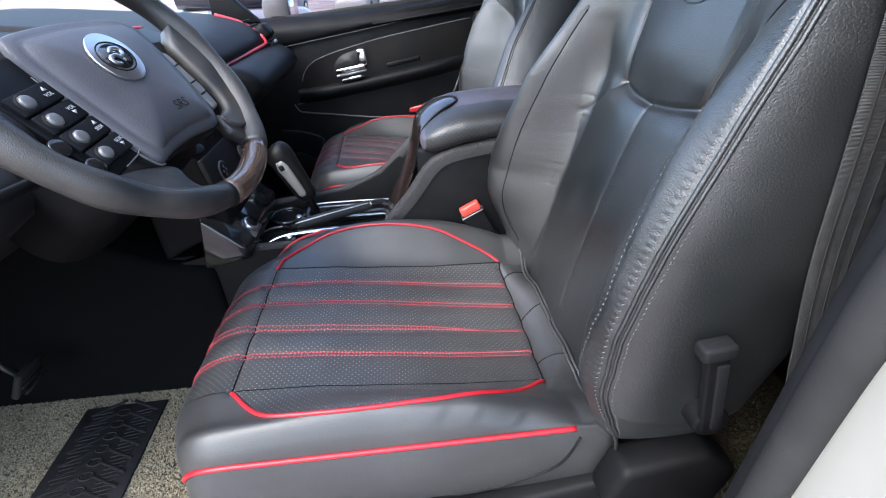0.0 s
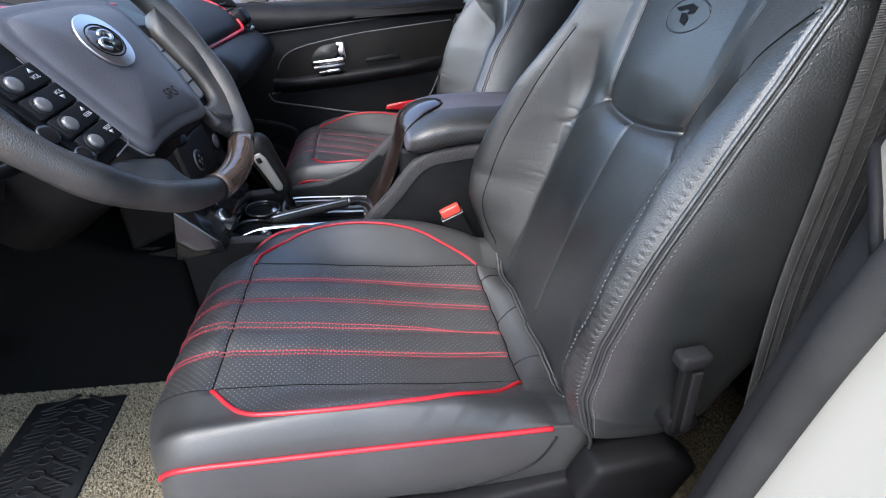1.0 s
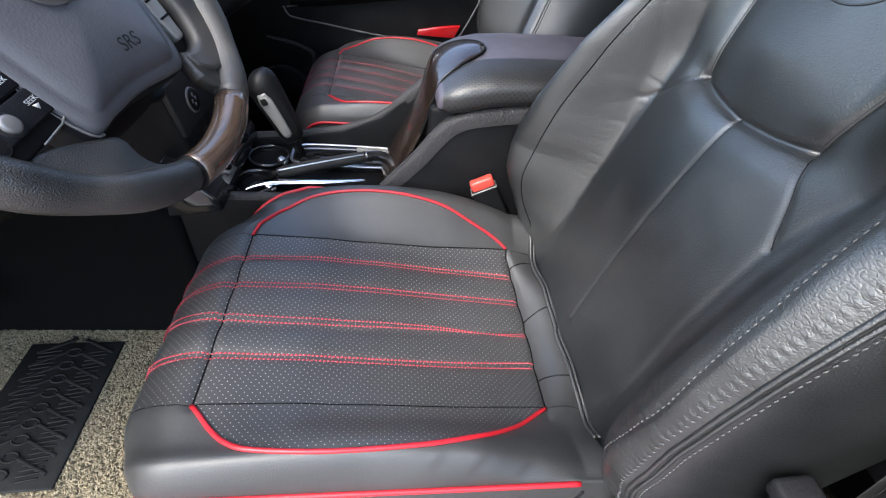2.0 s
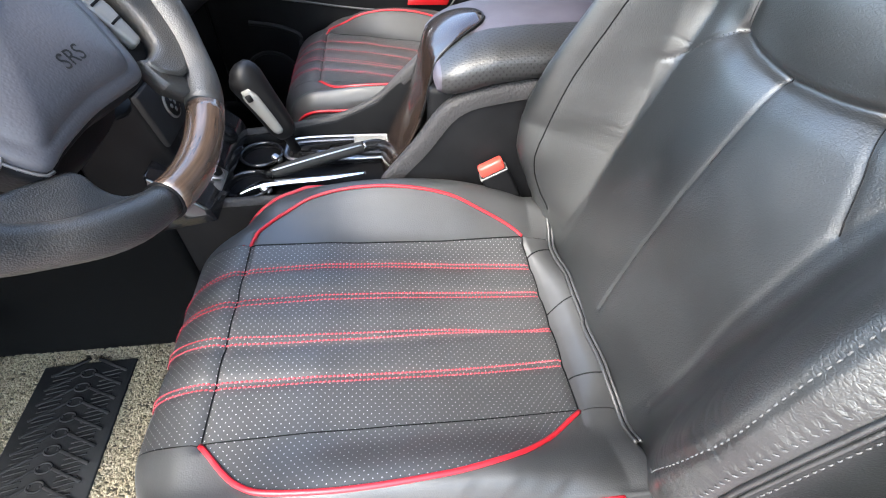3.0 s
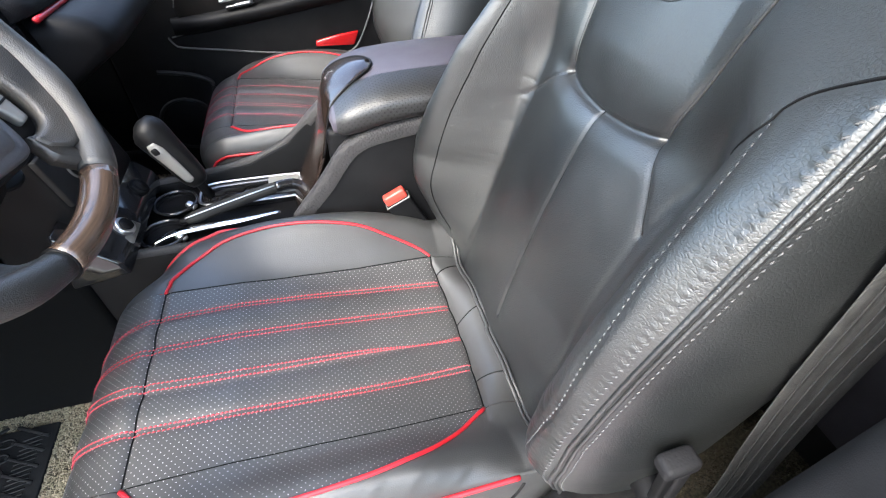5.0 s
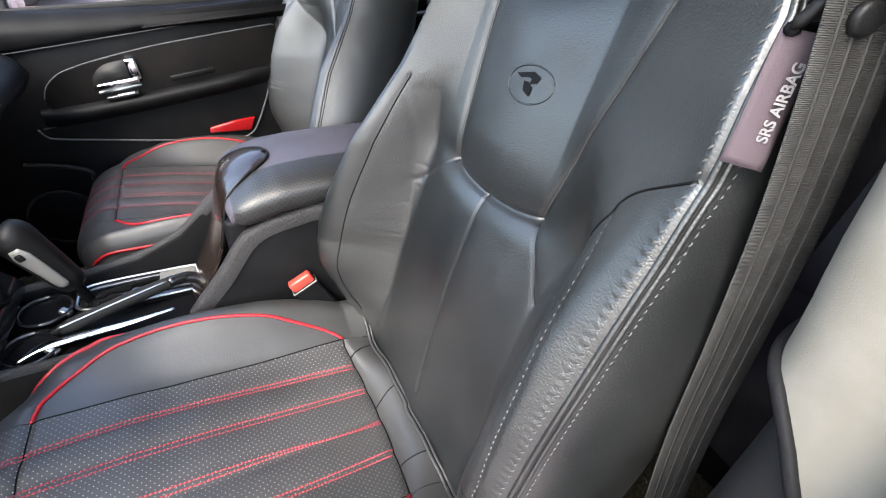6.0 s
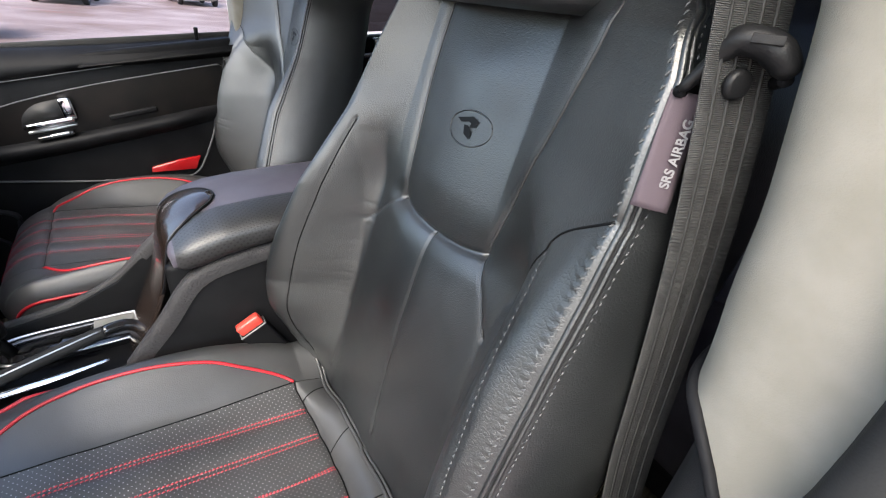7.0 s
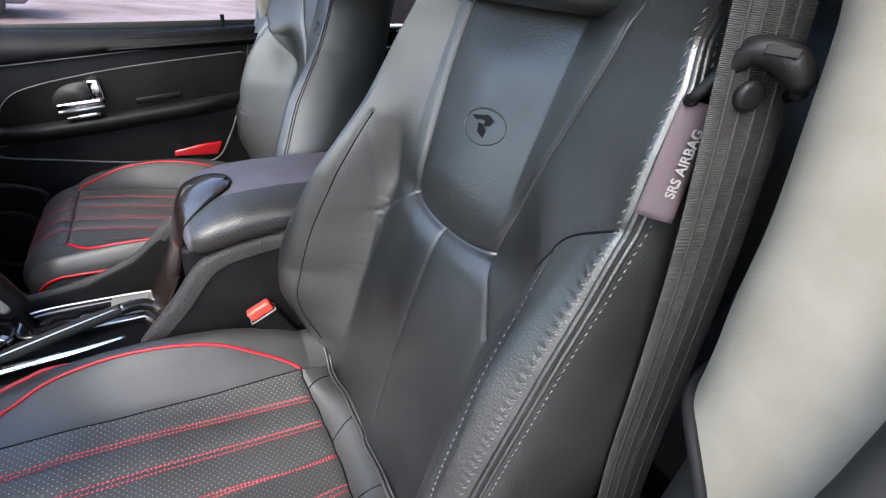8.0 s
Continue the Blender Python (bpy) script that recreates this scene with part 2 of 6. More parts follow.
def sheet(name, points, mat, parent=None, label="", flip=False, close=False, caps=False):
    """A smooth sheet through rows of points."""
    rows, cols = len(points), len(points[0])
    faces = grid_faces(rows, cols, flip, close)
    if caps:
        faces.append(tuple(range(cols))[::-1])
        faces.append(tuple((rows - 1) * cols + j for j in range(cols)))
    return finish(name, [p for r in points for p in r], faces, mat, parent, label)


def spline(points, n):
    """Points along a smooth line through the given ones, evenly by length."""
    p = np.array(points, float)
    q = np.vstack([2 * p[0] - p[1], p, 2 * p[-1] - p[-2]])
    out = []
    for i in range(1, len(q) - 2):
        for t in np.linspace(0, 1, 24, endpoint=False):
            a, b, c, d = q[i - 1:i + 3]
            out.append(0.5 * (2 * b + (c - a) * t + (2 * a - 5 * b + 4 * c - d) * t * t + (3 * b - a - 3 * c + d) * t ** 3))
    out.append(p[-1])
    out = np.array(out)
    s = np.concatenate([[0], np.cumsum(np.linalg.norm(np.diff(out, axis=0), axis=1))])
    u = np.linspace(0, s[-1], n)
    return np.stack([np.interp(u, s, out[:, k]) for k in range(out.shape[1])], 1)


def tube_points(line, radius, sides=8, squash=1.0, up=(0, 0, 1)):
    line = np.array(line, float)
    rows = []
    radius = np.broadcast_to(radius, (len(line),))
    tangent = np.gradient(line, axis=0)
    whole = np.abs(tangent).sum(0)
    if up == (0, 0, 1) and whole[2] > 1.3 * max(whole[0], whole[1]):
        up = (1, 0, 0) if whole[0] < whole[1] else (0, 1, 0)
    for p, t, r in zip(line, tangent, radius):
        t = t / (np.linalg.norm(t) + 1e-12)
        a = np.cross(up, t)
        if np.linalg.norm(a) < 1e-3:
            a = np.cross((1, 0, 0), t)
        a /= np.linalg.norm(a)
        b = np.cross(t, a)
        rows.append([p + r * (cos(k) * a + squash * sin(k) * b) for k in np.linspace(0, 2 * pi, sides, endpoint=False)])
    return rows


def tube(name, line, radius, mat, parent=None, label="", sides=8, squash=1.0, up=(0, 0, 1)):
    return sheet(name, tube_points(line, radius, sides, squash, up), mat, parent, label, close=True, caps=True)


def block(size, at=(0, 0, 0), bevel=0.004, turn=(0, 0, 0), segments=2, taper=1.0):
    bm = bmesh.new()
    bmesh.ops.create_cube(bm, size=1.0)
    for v in bm.verts:
        k = taper if v.co.z > 0 else 1.0
        v.co = Vector((v.co.x * size[0] * k, v.co.y * size[1] * k, v.co.z * size[2]))
    if bevel:
        bmesh.ops.bevel(bm, geom=list(bm.edges), offset=bevel, segments=segments, affect="EDGES", profile=0.5)
    bm.transform(pose(*at, *turn))
    return bm


def disc(radius, depth, at=(0, 0, 0), turn=(0, 0, 0), sides=32, bevel=0.0, radius2=None):
    bm = bmesh.new()
    bmesh.ops.create_cone(bm, cap_ends=True, segments=sides, radius1=radius, radius2=radius if radius2 is None else radius2, depth=depth)
    if bevel:
        rim = [e for e in bm.edges if len(e.link_faces) == 2 and e.calc_face_angle() > 0.8]
        bmesh.ops.bevel(bm, geom=rim, offset=bevel, segments=2, affect="EDGES", profile=0.5)
    bm.transform(pose(*at, *turn))
    return bm


def prism(outline, axis, low, high, bevel=0.0, segments=2):
    """A solid between two planes square to an axis, with the given outline in the other two."""
    bm = bmesh.new()
    k = "xyz".index(axis)
    rings = []
    for d in (low, high):
        ring = []
        for a, b in outline:
            c = [a, b]
            c.insert(k, d)
            ring.append(bm.verts.new(c))
        rings.append(ring)
    n = len(outline)
    bm.faces.new(rings[0][::-1])
    bm.faces.new(rings[1])
    for i in range(n):
        j = (i + 1) % n
        bm.faces.new((rings[0][i], rings[0][j], rings[1][j], rings[1][i]))
    bmesh.ops.recalc_face_normals(bm, faces=bm.faces)
    if bevel:
        bmesh.ops.bevel(bm, geom=list(bm.edges), offset=bevel, segments=segments, affect="EDGES", profile=0.5)
    return bm


def flat_sides(ob, degrees=40):
    ob.data.set_sharp_from_angle(angle=radians(degrees))
    return ob


def stitches(name, line, normals, step, length, width, mat, parent=None, slant=0.0, side=0.0, lift=0.0006, label=""):
    """A row of thread stitches laid along a line on a surface."""
    line = np.array(line, float)
    s = np.concatenate([[0], np.cumsum(np.linalg.norm(np.diff(line, axis=0), axis=1))])
    verts, faces = [], []
    for u in np.arange(step / 2, s[-1], step):
        p = np.array([np.interp(u, s, line[:, k]) for k in range(3)])
        a = np.array([np.interp(min(u + step / 2, s[-1]), s, line[:, k]) for k in range(3)])
        b = np.array([np.interp(max(u - step / 2, 0), s, line[:, k]) for k in range(3)])
        n = np.array([np.interp(u, s, normals[:, k]) for k in range(3)])
        t = (a - b) / (np.linalg.norm(a - b) + 1e-12)
        n = n - t * (n @ t)
        n /= np.linalg.norm(n) + 1e-12
        w = np.cross(n, t)
        t, w = t * cos(slant) + w * sin(slant), w * cos(slant) - t * sin(slant)
        c = p + w * side + n * lift
        i = len(verts)
        h, q = length / 2, width / 2
        verts += [c - t * h - n * q, c - t * h * 0.5 + w * q, c + t * h * 0.5 + w * q, c + t * h - n * q, c + t * h * 0.5 - w * q,
                  c - t * h * 0.5 - w * q, c - t * h * 0.4 + n * q, c + t * h * 0.4 + n * q]
        faces += [tuple(i + k for k in f) for f in ((0, 6, 1), (1, 6, 7, 2), (2, 7, 3), (3, 7, 4), (4, 7, 6, 5), (5, 6, 0))]
    return finish(name, verts, faces, mat, parent, label)


def grooves(v, z, lines):
    """Depth of sewn lines at (v, z): lines hold points, depth and width."""
    out = np.zeros_like(v)
    for pts, depth, width in lines:
        best = np.full(v.shape, 1e9)
        for (a, b), (c, d) in zip(pts[:-1], pts[1:]):
            l2 = (c - a) ** 2 + (d - b) ** 2
            t = np.clip(((v - a) * (c - a) + (z - b) * (d - b)) / l2, 0, 1)
            best = np.minimum(best, (v - a - t * (c - a)) ** 2 + (z - b - t * (d - b)) ** 2)
        out += depth * np.exp(-best / (width * width))
    return out


def smooth01(a, b, x):
    t = np.clip((np.asarray(x, float) - a) / (b - a), 0, 1)
    return t * t * (3 - 2 * t)


# ---- ground outside and the car's shell ----


def ground():
    n = 60
    r = np.concatenate([[0.0], np.geomspace(0.5, 1500, n)])
    a = np.linspace(0, 2 * pi, 64, endpoint=False)
    pts = [[(0.5 + q * cos(k), 1.0 + q * sin(k), GROUND) for k in a] for q in r[1:]]
    pts.insert(0, [(0.5 + 0.001 * cos(k), 1.0 + 0.001 * sin(k), GROUND) for k in a])
    return tagged(sheet("ground", pts, DIRT, close=True), "reddish packed dirt lot around the car", "ground", kind="structure")


ground()


def shell():
    """Plain shell that closes the cabin: floor, roof, rear end, fire wall, the walls under the windows."""
    f = part("floor", block((3.4, 1.62, 0.05), (0.4, 1.09, -0.025), 0.01), CARPET)
    tagged(f, "black carpeted car floor", "floor", kind="structure")
    # unseen roof, cut short in front so sky light reaches the backrests
    r = part("ceiling", block((2.02, 1.5, 0.05), (0.84, 1.1, 1.36), 0.02), HEADLINER)
    tagged(r, "unseen pale grey headliner that shapes the light from above", "ceiling", kind="structure")
    w = part("wall_front", block((0.05, 1.6, 0.85), (-1.32, 1.1, 0.40), 0.01), CARPET)
    tagged(w, "dark fire wall of the footwell", "wall", kind="structure")
    # added up to roof height, with no rear window, to darken the rear
    w = part("rear_light_block", block((0.05, 1.6, 1.40), (2.0, 1.1, 0.68), 0.01), CARPET)
    tagged(w, "added dark wall that keeps light out of the cabin's rear", "wall", kind="structure")
    w = part("wall_far", block((0.76, 0.06, 0.86), (-1.0, 1.92, 0.40), 0.01), PLASTIC)
    tagged(w, "black trim of the far footwell side", "wall", kind="structure")
    # near side behind the centre pillar
    w = part("wall_near", block((1.55, 0.06, 0.86), (1.2, 0.27, 0.40), 0.01), PLASTIC)
    tagged(w, "closed rear door lower half, black trim", "car door", kind="structure")
    w = part("sill_far", block((1.4, 0.09, 0.22), (-0.28, 1.912, 0.08), 0.012), CARPET)
    tagged(w, "black carpeted sill under the passenger door", "sill", kind="structure")
    w = part("sill", prism([(0.20, -0.16), (0.36, -0.16), (0.36, 0.03), (0.33, 0.05), (0.24, 0.05), (0.20, 0.0)], "x", -0.9, 0.5, 0.006), WHITE)
    tagged(w, "white painted door sill below the driver's seat", "sill", kind="structure")


shell()

# ---- front seats ----
# the passenger seat is equally full on both sides
EVEN_SIDES = [False]
XS = (-0.33, -0.20, -0.10, 0.0, 0.10, 0.15, 0.22)
ZS = (0.470, 0.452, 0.430, 0.405, 0.380, 0.368, 0.350)
FRONT_SEAM, REAR_SEAM = -0.318, 0.14


def cushion_section(l):
    """Cross-section of the cushion at l along it: knots, half widths and heights."""
    zc = float(np.interp(max(l, -0.33), XS, ZS))
    dish = float(np.interp(l, (-0.32, -0.15, 0.0, 0.14), (0.0, 0.008, 0.022, 0.042)))
    zb = cubic(min(max(l, -0.45), 0.16), (-0.45, -0.30, -0.15, 0.0, 0.10, 0.16), (0.466, 0.476, 0.487, 0.478, 0.456, 0.436))
    zs = zc + dish
    knots = (0, 0.08, 0.165, 0.215, 0.240, 0.262, 0.285, 0.32, 0.37, 0.41, 0.45)
    half = (0, 0.08, 0.165, 0.213, 0.236, 0.252, 0.260, 0.268, 0.266, 0.255, 0.225)
    zp = float(np.interp(l, (-0.5, -0.3, 0.15), (0.43, 0.437, 0.436)))
    high = (zc, zc + dish * 0.2, zs, zb - 0.006, zb, zb * 0.55 + zp * 0.45, zp, zp - 0.035, zp - 0.09, zp - 0.13, zp - 0.15)
    return knots, half, high


def cubic(x, xs, ys):
    """Smooth line through knots."""
    i = int(np.clip(np.searchsorted(xs, x) - 1, 0, len(xs) - 2))
    h = xs[i + 1] - xs[i]

    def slope(k):
        if k == 0:
            return 0.0
        if k == len(xs) - 1:
            return (ys[k] - ys[k - 1]) / (xs[k] - xs[k - 1])
        return (ys[k + 1] - ys[k - 1]) / (xs[k + 1] - xs[k - 1])

    t = (x - xs[i]) / h
    return ((2 * t ** 3 - 3 * t * t + 1) * ys[i] + (t ** 3 - 2 * t * t + t) * h * slope(i)
            + (3 * t * t - 2 * t ** 3) * ys[i + 1] + (t ** 3 - t * t) * h * slope(i + 1))


def stripe(k, l):
    """Across-place of sewn stripe k at l."""
    a, b, c = ((0.090, 0.117, 0.125), (0.040, 0.060, 0.076), (-0.041, -0.026, 0.018), (-0.095, -0.082, -0.059))[k]
    t = (l - FRONT_SEAM) / (REAR_SEAM - FRONT_SEAM)
    return a * (1 - t) * (1 - 2 * t) + 4 * b * t * (1 - t) - c * t * (1 - 2 * t)


def cushion_point(l, q):
    """Place on the cushion's skin: l along (front negative), q across (round the sides)."""
    knots, half, high = cushion_section(l)
    a = abs(q)
    if q > 0:
        # the side beside the console is fuller
        zb = cubic(min(max(l, -0.45), 0.16), (-0.45, -0.30, -0.15, 0.0, 0.10, 0.16), (0.466, 0.476, 0.499, 0.494, 0.468, 0.443))
        half = half[:4] + (0.242, 0.267, 0.285, 0.288, 0.284, 0.272, 0.24)
        drop = 0.011 if EVEN_SIDES[0] else float(np.interp(l, (-0.27, -0.17), (0.014, 0.030)))
        high = high[:4] + (zb, zb - 0.004, zb - drop) + tuple(zb - d for d in (0.085, 0.14, 0.18, 0.20))
    v, z = cubic(a, knots, half), cubic(a, knots, high)
    v = v if q >= 0 else -v
    x = l
    if l < FRONT_SEAM:
        th = min((FRONT_SEAM - l) / 0.095, 2.6)
        x = FRONT_SEAM - 0.098 * sin(min(th, pi / 2)) + 0.035 * max(0, th - pi / 2)
        drop = 0.085 * (1 - cos(min(th, pi / 2))) + 0.10 * max(0, th - pi / 2)
        z -= drop * min(1.0, max(0.0, (z - 0.27) / 0.19))
        v *= 1 - 0.09 * smooth01(0, 1.6, th)
        x += 0.035 * smooth01(0.17, 0.29, a) * sin(min(th, pi / 2))
    if q > 0:
        x += 0.050 * smooth01(0.15, 0.29, a) * smooth01(-0.20, -0.33, l)
    if l > REAR_SEAM:
        # the flap rises towards the backrest and is tucked in behind its edge
        z += min(l - REAR_SEAM, 0.056) * (0.70 - 0.75 * smooth01(0.07, 0.18, a)) + 0.006 * sin(pi * min(l - REAR_SEAM, 0.056) / 0.056) * smooth01(0.19, 0.15, a)
        z -= 1.4 * max(0.0, l - 0.196)
    # the rear seam bows backwards
    x += 0.017 * max(0.0, 1 - (q / 0.165) ** 2) * smooth01(0.0, REAR_SEAM, l) * (1 - 0.75 * smooth01(REAR_SEAM, 0.196, l))
    # channels sewn along the stripes, soft pads between them
    if a < 0.2 and l < REAR_SEAM + 0.002:
        for k in range(4):
            d = v - stripe(k, l)
            z -= 0.0026 * math.exp(-(d / 0.0085) ** 2)
        fade = smooth01(0.20, 0.15, a)
        for k in range(3):
            m = (stripe(k, l) + stripe(k + 1, l)) / 2
            z += 0.0025 * math.exp(-((v - m) / 0.022) ** 2) * fade
    if a < 0.17:
        z -= 0.004 * math.exp(-((l - FRONT_SEAM) / 0.006) ** 2)
        z -= 0.005 * math.exp(-((l - REAR_SEAM) / 0.005) ** 2)
    # creases of the loose cover
    if q < -0.2 and -0.3 < l < 0.2:
        z += 0.0012 * math.exp(-((a - 0.275) / 0.05) ** 2) * (sin(70 * l - 26 * a) + 0.6 * sin(31 * l + 60 * a)) * smooth01(-0.2, 0.05, l) * (1 - math.exp(-((a - 0.285) / 0.014) ** 2))
        # slanting folds between the two pipings
        for l0 in (-0.035, 0.015, 0.075):
            d = (l - l0) + 0.9 * (a - 0.25)
            z += (0.0017 * math.exp(-(d / 0.007) ** 2) - 0.0014 * math.exp(-((d - 0.012) / 0.007) ** 2)) * math.exp(-((a - 0.253) / 0.016) ** 2)
    return np.array((x, v, z))


def near_seam(l):
    return -0.165 + 0.022 * (l - FRONT_SEAM) / 0.458


def far_seam(l):
    return 0.146 + 0.033 * (l - FRONT_SEAM) / 0.458


@functools.lru_cache(None)
def near_arc(l):
    p = spline([*zip((-0.318, -0.305, -0.287, -0.266, -0.236, -0.17, -0.10, -0.03, 0.032, 0.075, 0.107, 0.14),
                     (near_seam(-0.318) - 0.001, -0.179, -0.199, -0.217, -0.230, -0.2372, -0.236, -0.229, -0.214, -0.193, -0.171, near_seam(0.14) - 0.001))], 120)
    return float(np.interp(l, p[:, 0], p[:, 1]))


@functools.lru_cache(None)
def far_curve(n):
    return spline([(-0.318, far_seam(-0.318) + 0.001), (-0.316, 0.168), (-0.310, 0.192), (-0.296, 0.215), (-0.262, 0.230), (-0.22, 0.2365), (-0.16, 0.240), (-0.101, 0.2395),
                   (-0.04, 0.235), (0.018, 0.2275), (0.06, 0.217), (0.10, 0.204), (0.125, 0.192), (0.14, far_seam(0.14) + 0.001)], n)


@functools.lru_cache(None)
def far_arc(l):
    p = far_curve(300)
    return float(np.interp(l, p[:, 0], p[:, 1]))


def place(points, cx, cy, side):
    p = np.array(points, float)
    return np.stack([p[..., 0] + cx, cy + side * p[..., 1], p[..., 2]], -1)


def surface_line(lq, cx, cy, side):
    """Points and normals on the cushion along (l, q) pairs."""
    pts, nor = [], []
    for l, q in lq:
        p = cushion_point(l, q)
        a = cushion_point(l + 0.004, q) - cushion_point(l - 0.004, q)
        b = cushion_point(l, q + 0.003) - cushion_point(l, q - 0.003)
        n = np.cross(a, b)
        n /= np.linalg.norm(n) + 1e-12
        pts.append(p)
        nor.append(n)
    pts, nor = place(pts, cx, cy, side), np.array(nor)
    nor[:, 1] *= side
    return pts, nor


def cushion(seat, cx, cy, side):
    rows_front = list(np.linspace(-0.565, FRONT_SEAM, 30))
    rows_mid = list(FRONT_SEAM + (REAR_SEAM - FRONT_SEAM) * np.linspace(0, 1, 96) ** 1.7)
    rows_rear = list(np.linspace(REAR_SEAM, 0.212, 26))

    def panel(name, rows, low, high, n, mat, label=""):
        pts = []
        for l in rows:
            a, b = (f(l) if callable(f) else f for f in (low, high))
            pts.append([cushion_point(l, q) for q in np.linspace(a, b, n)])
        return sheet(name, place(pts, cx, cy, side), mat, seat, label, flip=side < 0)

    clamp = lambda f: (lambda l: f(min(max(l, FRONT_SEAM), REAR_SEAM)))
    ns, fs, na, fa = map(clamp, (near_seam, far_seam, near_arc, far_arc))
    every = rows_front[:-1] + rows_mid + rows_rear[1:]
    panel("center_panel", rows_mid, ns, fs, 90, PERFORATED, "black perforated leather panel with sewn channels")
    panel("front_panel", rows_front, ns, fs, 90, PERFORATED, "black perforated leather over the front edge")
    panel("arc_panel", rows_mid, na, ns, 10, PERFORATED, "perforated half-moon panel beside the centre")
    panel("arc_panel", rows_mid, fs, fa, 12, COVER, "smooth half-moon panel beside the centre")
    panel("bolster_panel", every, lambda l: -0.285, na, 20, COVER, "smooth black cover side")
    panel("bolster_panel", every, fa, lambda l: 0.285, 20, COVER, "smooth black cover side")
    panel("skirt_panel", every, lambda l: -0.45, lambda l: -0.285, 16, COVER, "black cover hanging over the cushion's side")
    panel("skirt_panel", every, lambda l: 0.285, lambda l: 0.45, 12, COVER, "black cover hanging over the cushion's side")
    panel("rear_flap", rows_rear, ns, fs, 30, COVER, "black flap tucked under the backrest")
    # red piping
    mid = np.linspace(FRONT_SEAM, REAR_SEAM, 80)
    for f, r in ((near_arc, 0.0031), (far_arc, 0.0029)):
        p, n = surface_line([tuple(a) for a in far_curve(110)] if f is far_arc else [(l, f(l)) for l in mid], cx, cy, side)
        tube("red_piping", p + n * 0.0012, r, RED, seat, "bright red piping")
    for q, ends in ((-0.285, (-0.415, 0.148)), (0.285, (-0.46, 0.10))):
        corner = (0.236, 0.243, 0.250, 0.262, 0.276, 0.285) if q > 0 and cy < 1 else (q,) * 6
        p, n = surface_line([(l, float(np.interp(l, (-0.44, -0.40, -0.36, -0.33, -0.28, -0.20), corner))) for l in np.linspace(*ends, 90)], cx, cy, side)
        tube("red_piping", p + n * 0.0012, 0.0036, RED, seat, "bright red piping")
    # sewn stripes, two rows of red thread each
    for k in range(4):
        wide = 0.0026 if cy < 1 else 0.0018
        for s in (-0.0038, 0.0038):
            p, n = surface_line([(l, stripe(k, l) + s) for l in np.linspace(-0.50, REAR_SEAM - 0.003, 150)], cx, cy, side)
            stitches("red_stitching", p, n, 0.0056, 0.0054, wide, RED_THREAD, seat, 0.25, 0.0, 0.0010)
    # grey thread along the seams
    for lq in ([(l, far_seam(l)) for l in mid], [(FRONT_SEAM - 0.004, q) for q in np.linspace(near_seam(FRONT_SEAM), far_seam(FRONT_SEAM), 60)],
               [(REAR_SEAM - 0.003, q) for q in np.linspace(near_seam(REAR_SEAM), far_seam(REAR_SEAM), 60)]):
        p, n = surface_line(lq, cx, cy, side)
        stitches("seam_stitching", p, n, 0.0052, 0.0034, 0.0011, DARK_THREAD, seat, 0.5, 0.0, 0.0004)
    p, n = surface_line([(l, near_seam(l)) for l in mid], cx, cy, side)
    tube("seam_line", p, 0.0009, PLASTIC, seat)
    p, n = surface_line([(FRONT_SEAM, q) for q in np.linspace(near_seam(FRONT_SEAM), far_seam(FRONT_SEAM), 70)], cx, cy, side)
    tube("seam_line", p + n * 0.0003, 0.0011, PLASTIC, seat)
    p, n = surface_line([(l, far_seam(l)) for l in mid], cx, cy, side)
    tube("seam_line", p + n * 0.0002, 0.0012, PLASTIC, seat)
    p, n = surface_line([(REAR_SEAM, q) for q in np.linspace(near_seam(REAR_SEAM), far_seam(REAR_SEAM), 60)], cx, cy, side)
    tube("seam_line", p + n * 0.0012, 0.0013, PLASTIC, seat)
    # curved welt low on the outer side
    p, n = surface_line([(l, -q) for l, q in spline([(-0.10, 0.435), (0.0, 0.405), (0.09, 0.370), (0.13, 0.345), (0.155, 0.300)], 40)], cx, cy, side)
    tube("side_welt", p + n * 0.0004, 0.0020, PLASTIC, seat)
    # short cross seams of the flap
    for v, w in ((0.143, 0.160), (0.045, 0.056), (-0.085, -0.092)):
        p, n = surface_line([(l, v + (w - v) * (l - REAR_SEAM) / 0.055) for l in np.linspace(REAR_SEAM + 0.001, 0.194, 14)], cx, cy, side)
        tube("flap_fold", p - n * 0.0003, 0.0013, PLASTIC, seat)
    # wavy double welt of the cover along the gap
    for dl, r, m in ((0.0, 0.0026, COVER), (0.0062, 0.0022, COVER), (0.0031, 0.0016, PLASTIC)):
        p, n = surface_line([(0.1945 + 0.0016 * sin(31 * q) + 0.0010 * sin(74 * q), q) for q in np.linspace(-0.20, 0.235, 80)], cx, cy, side)
        tube("cover_edge", p + np.array((dl, 0.0, 0.0030 + 0.0012 * (dl == 0.0062))), r, m, seat)


# fine creases running in from the outer seam
CREASE_LINES = []
for i in range(16):
    rnd = random.Random(40 + i)
    z0, n = 0.475 + 0.0135 * i + rnd.uniform(-0.004, 0.004), rnd.uniform(0.025, 0.055)
    CREASE_LINES.append(([(-0.272, z0), (-0.272 + 0.5 * n, z0 + rnd.uniform(-0.006, 0.004)), (-0.272 + n, z0 - rnd.uniform(0.002, 0.014))], rnd.uniform(0.0003, 0.0007), rnd.uniform(0.0018, 0.0030)))

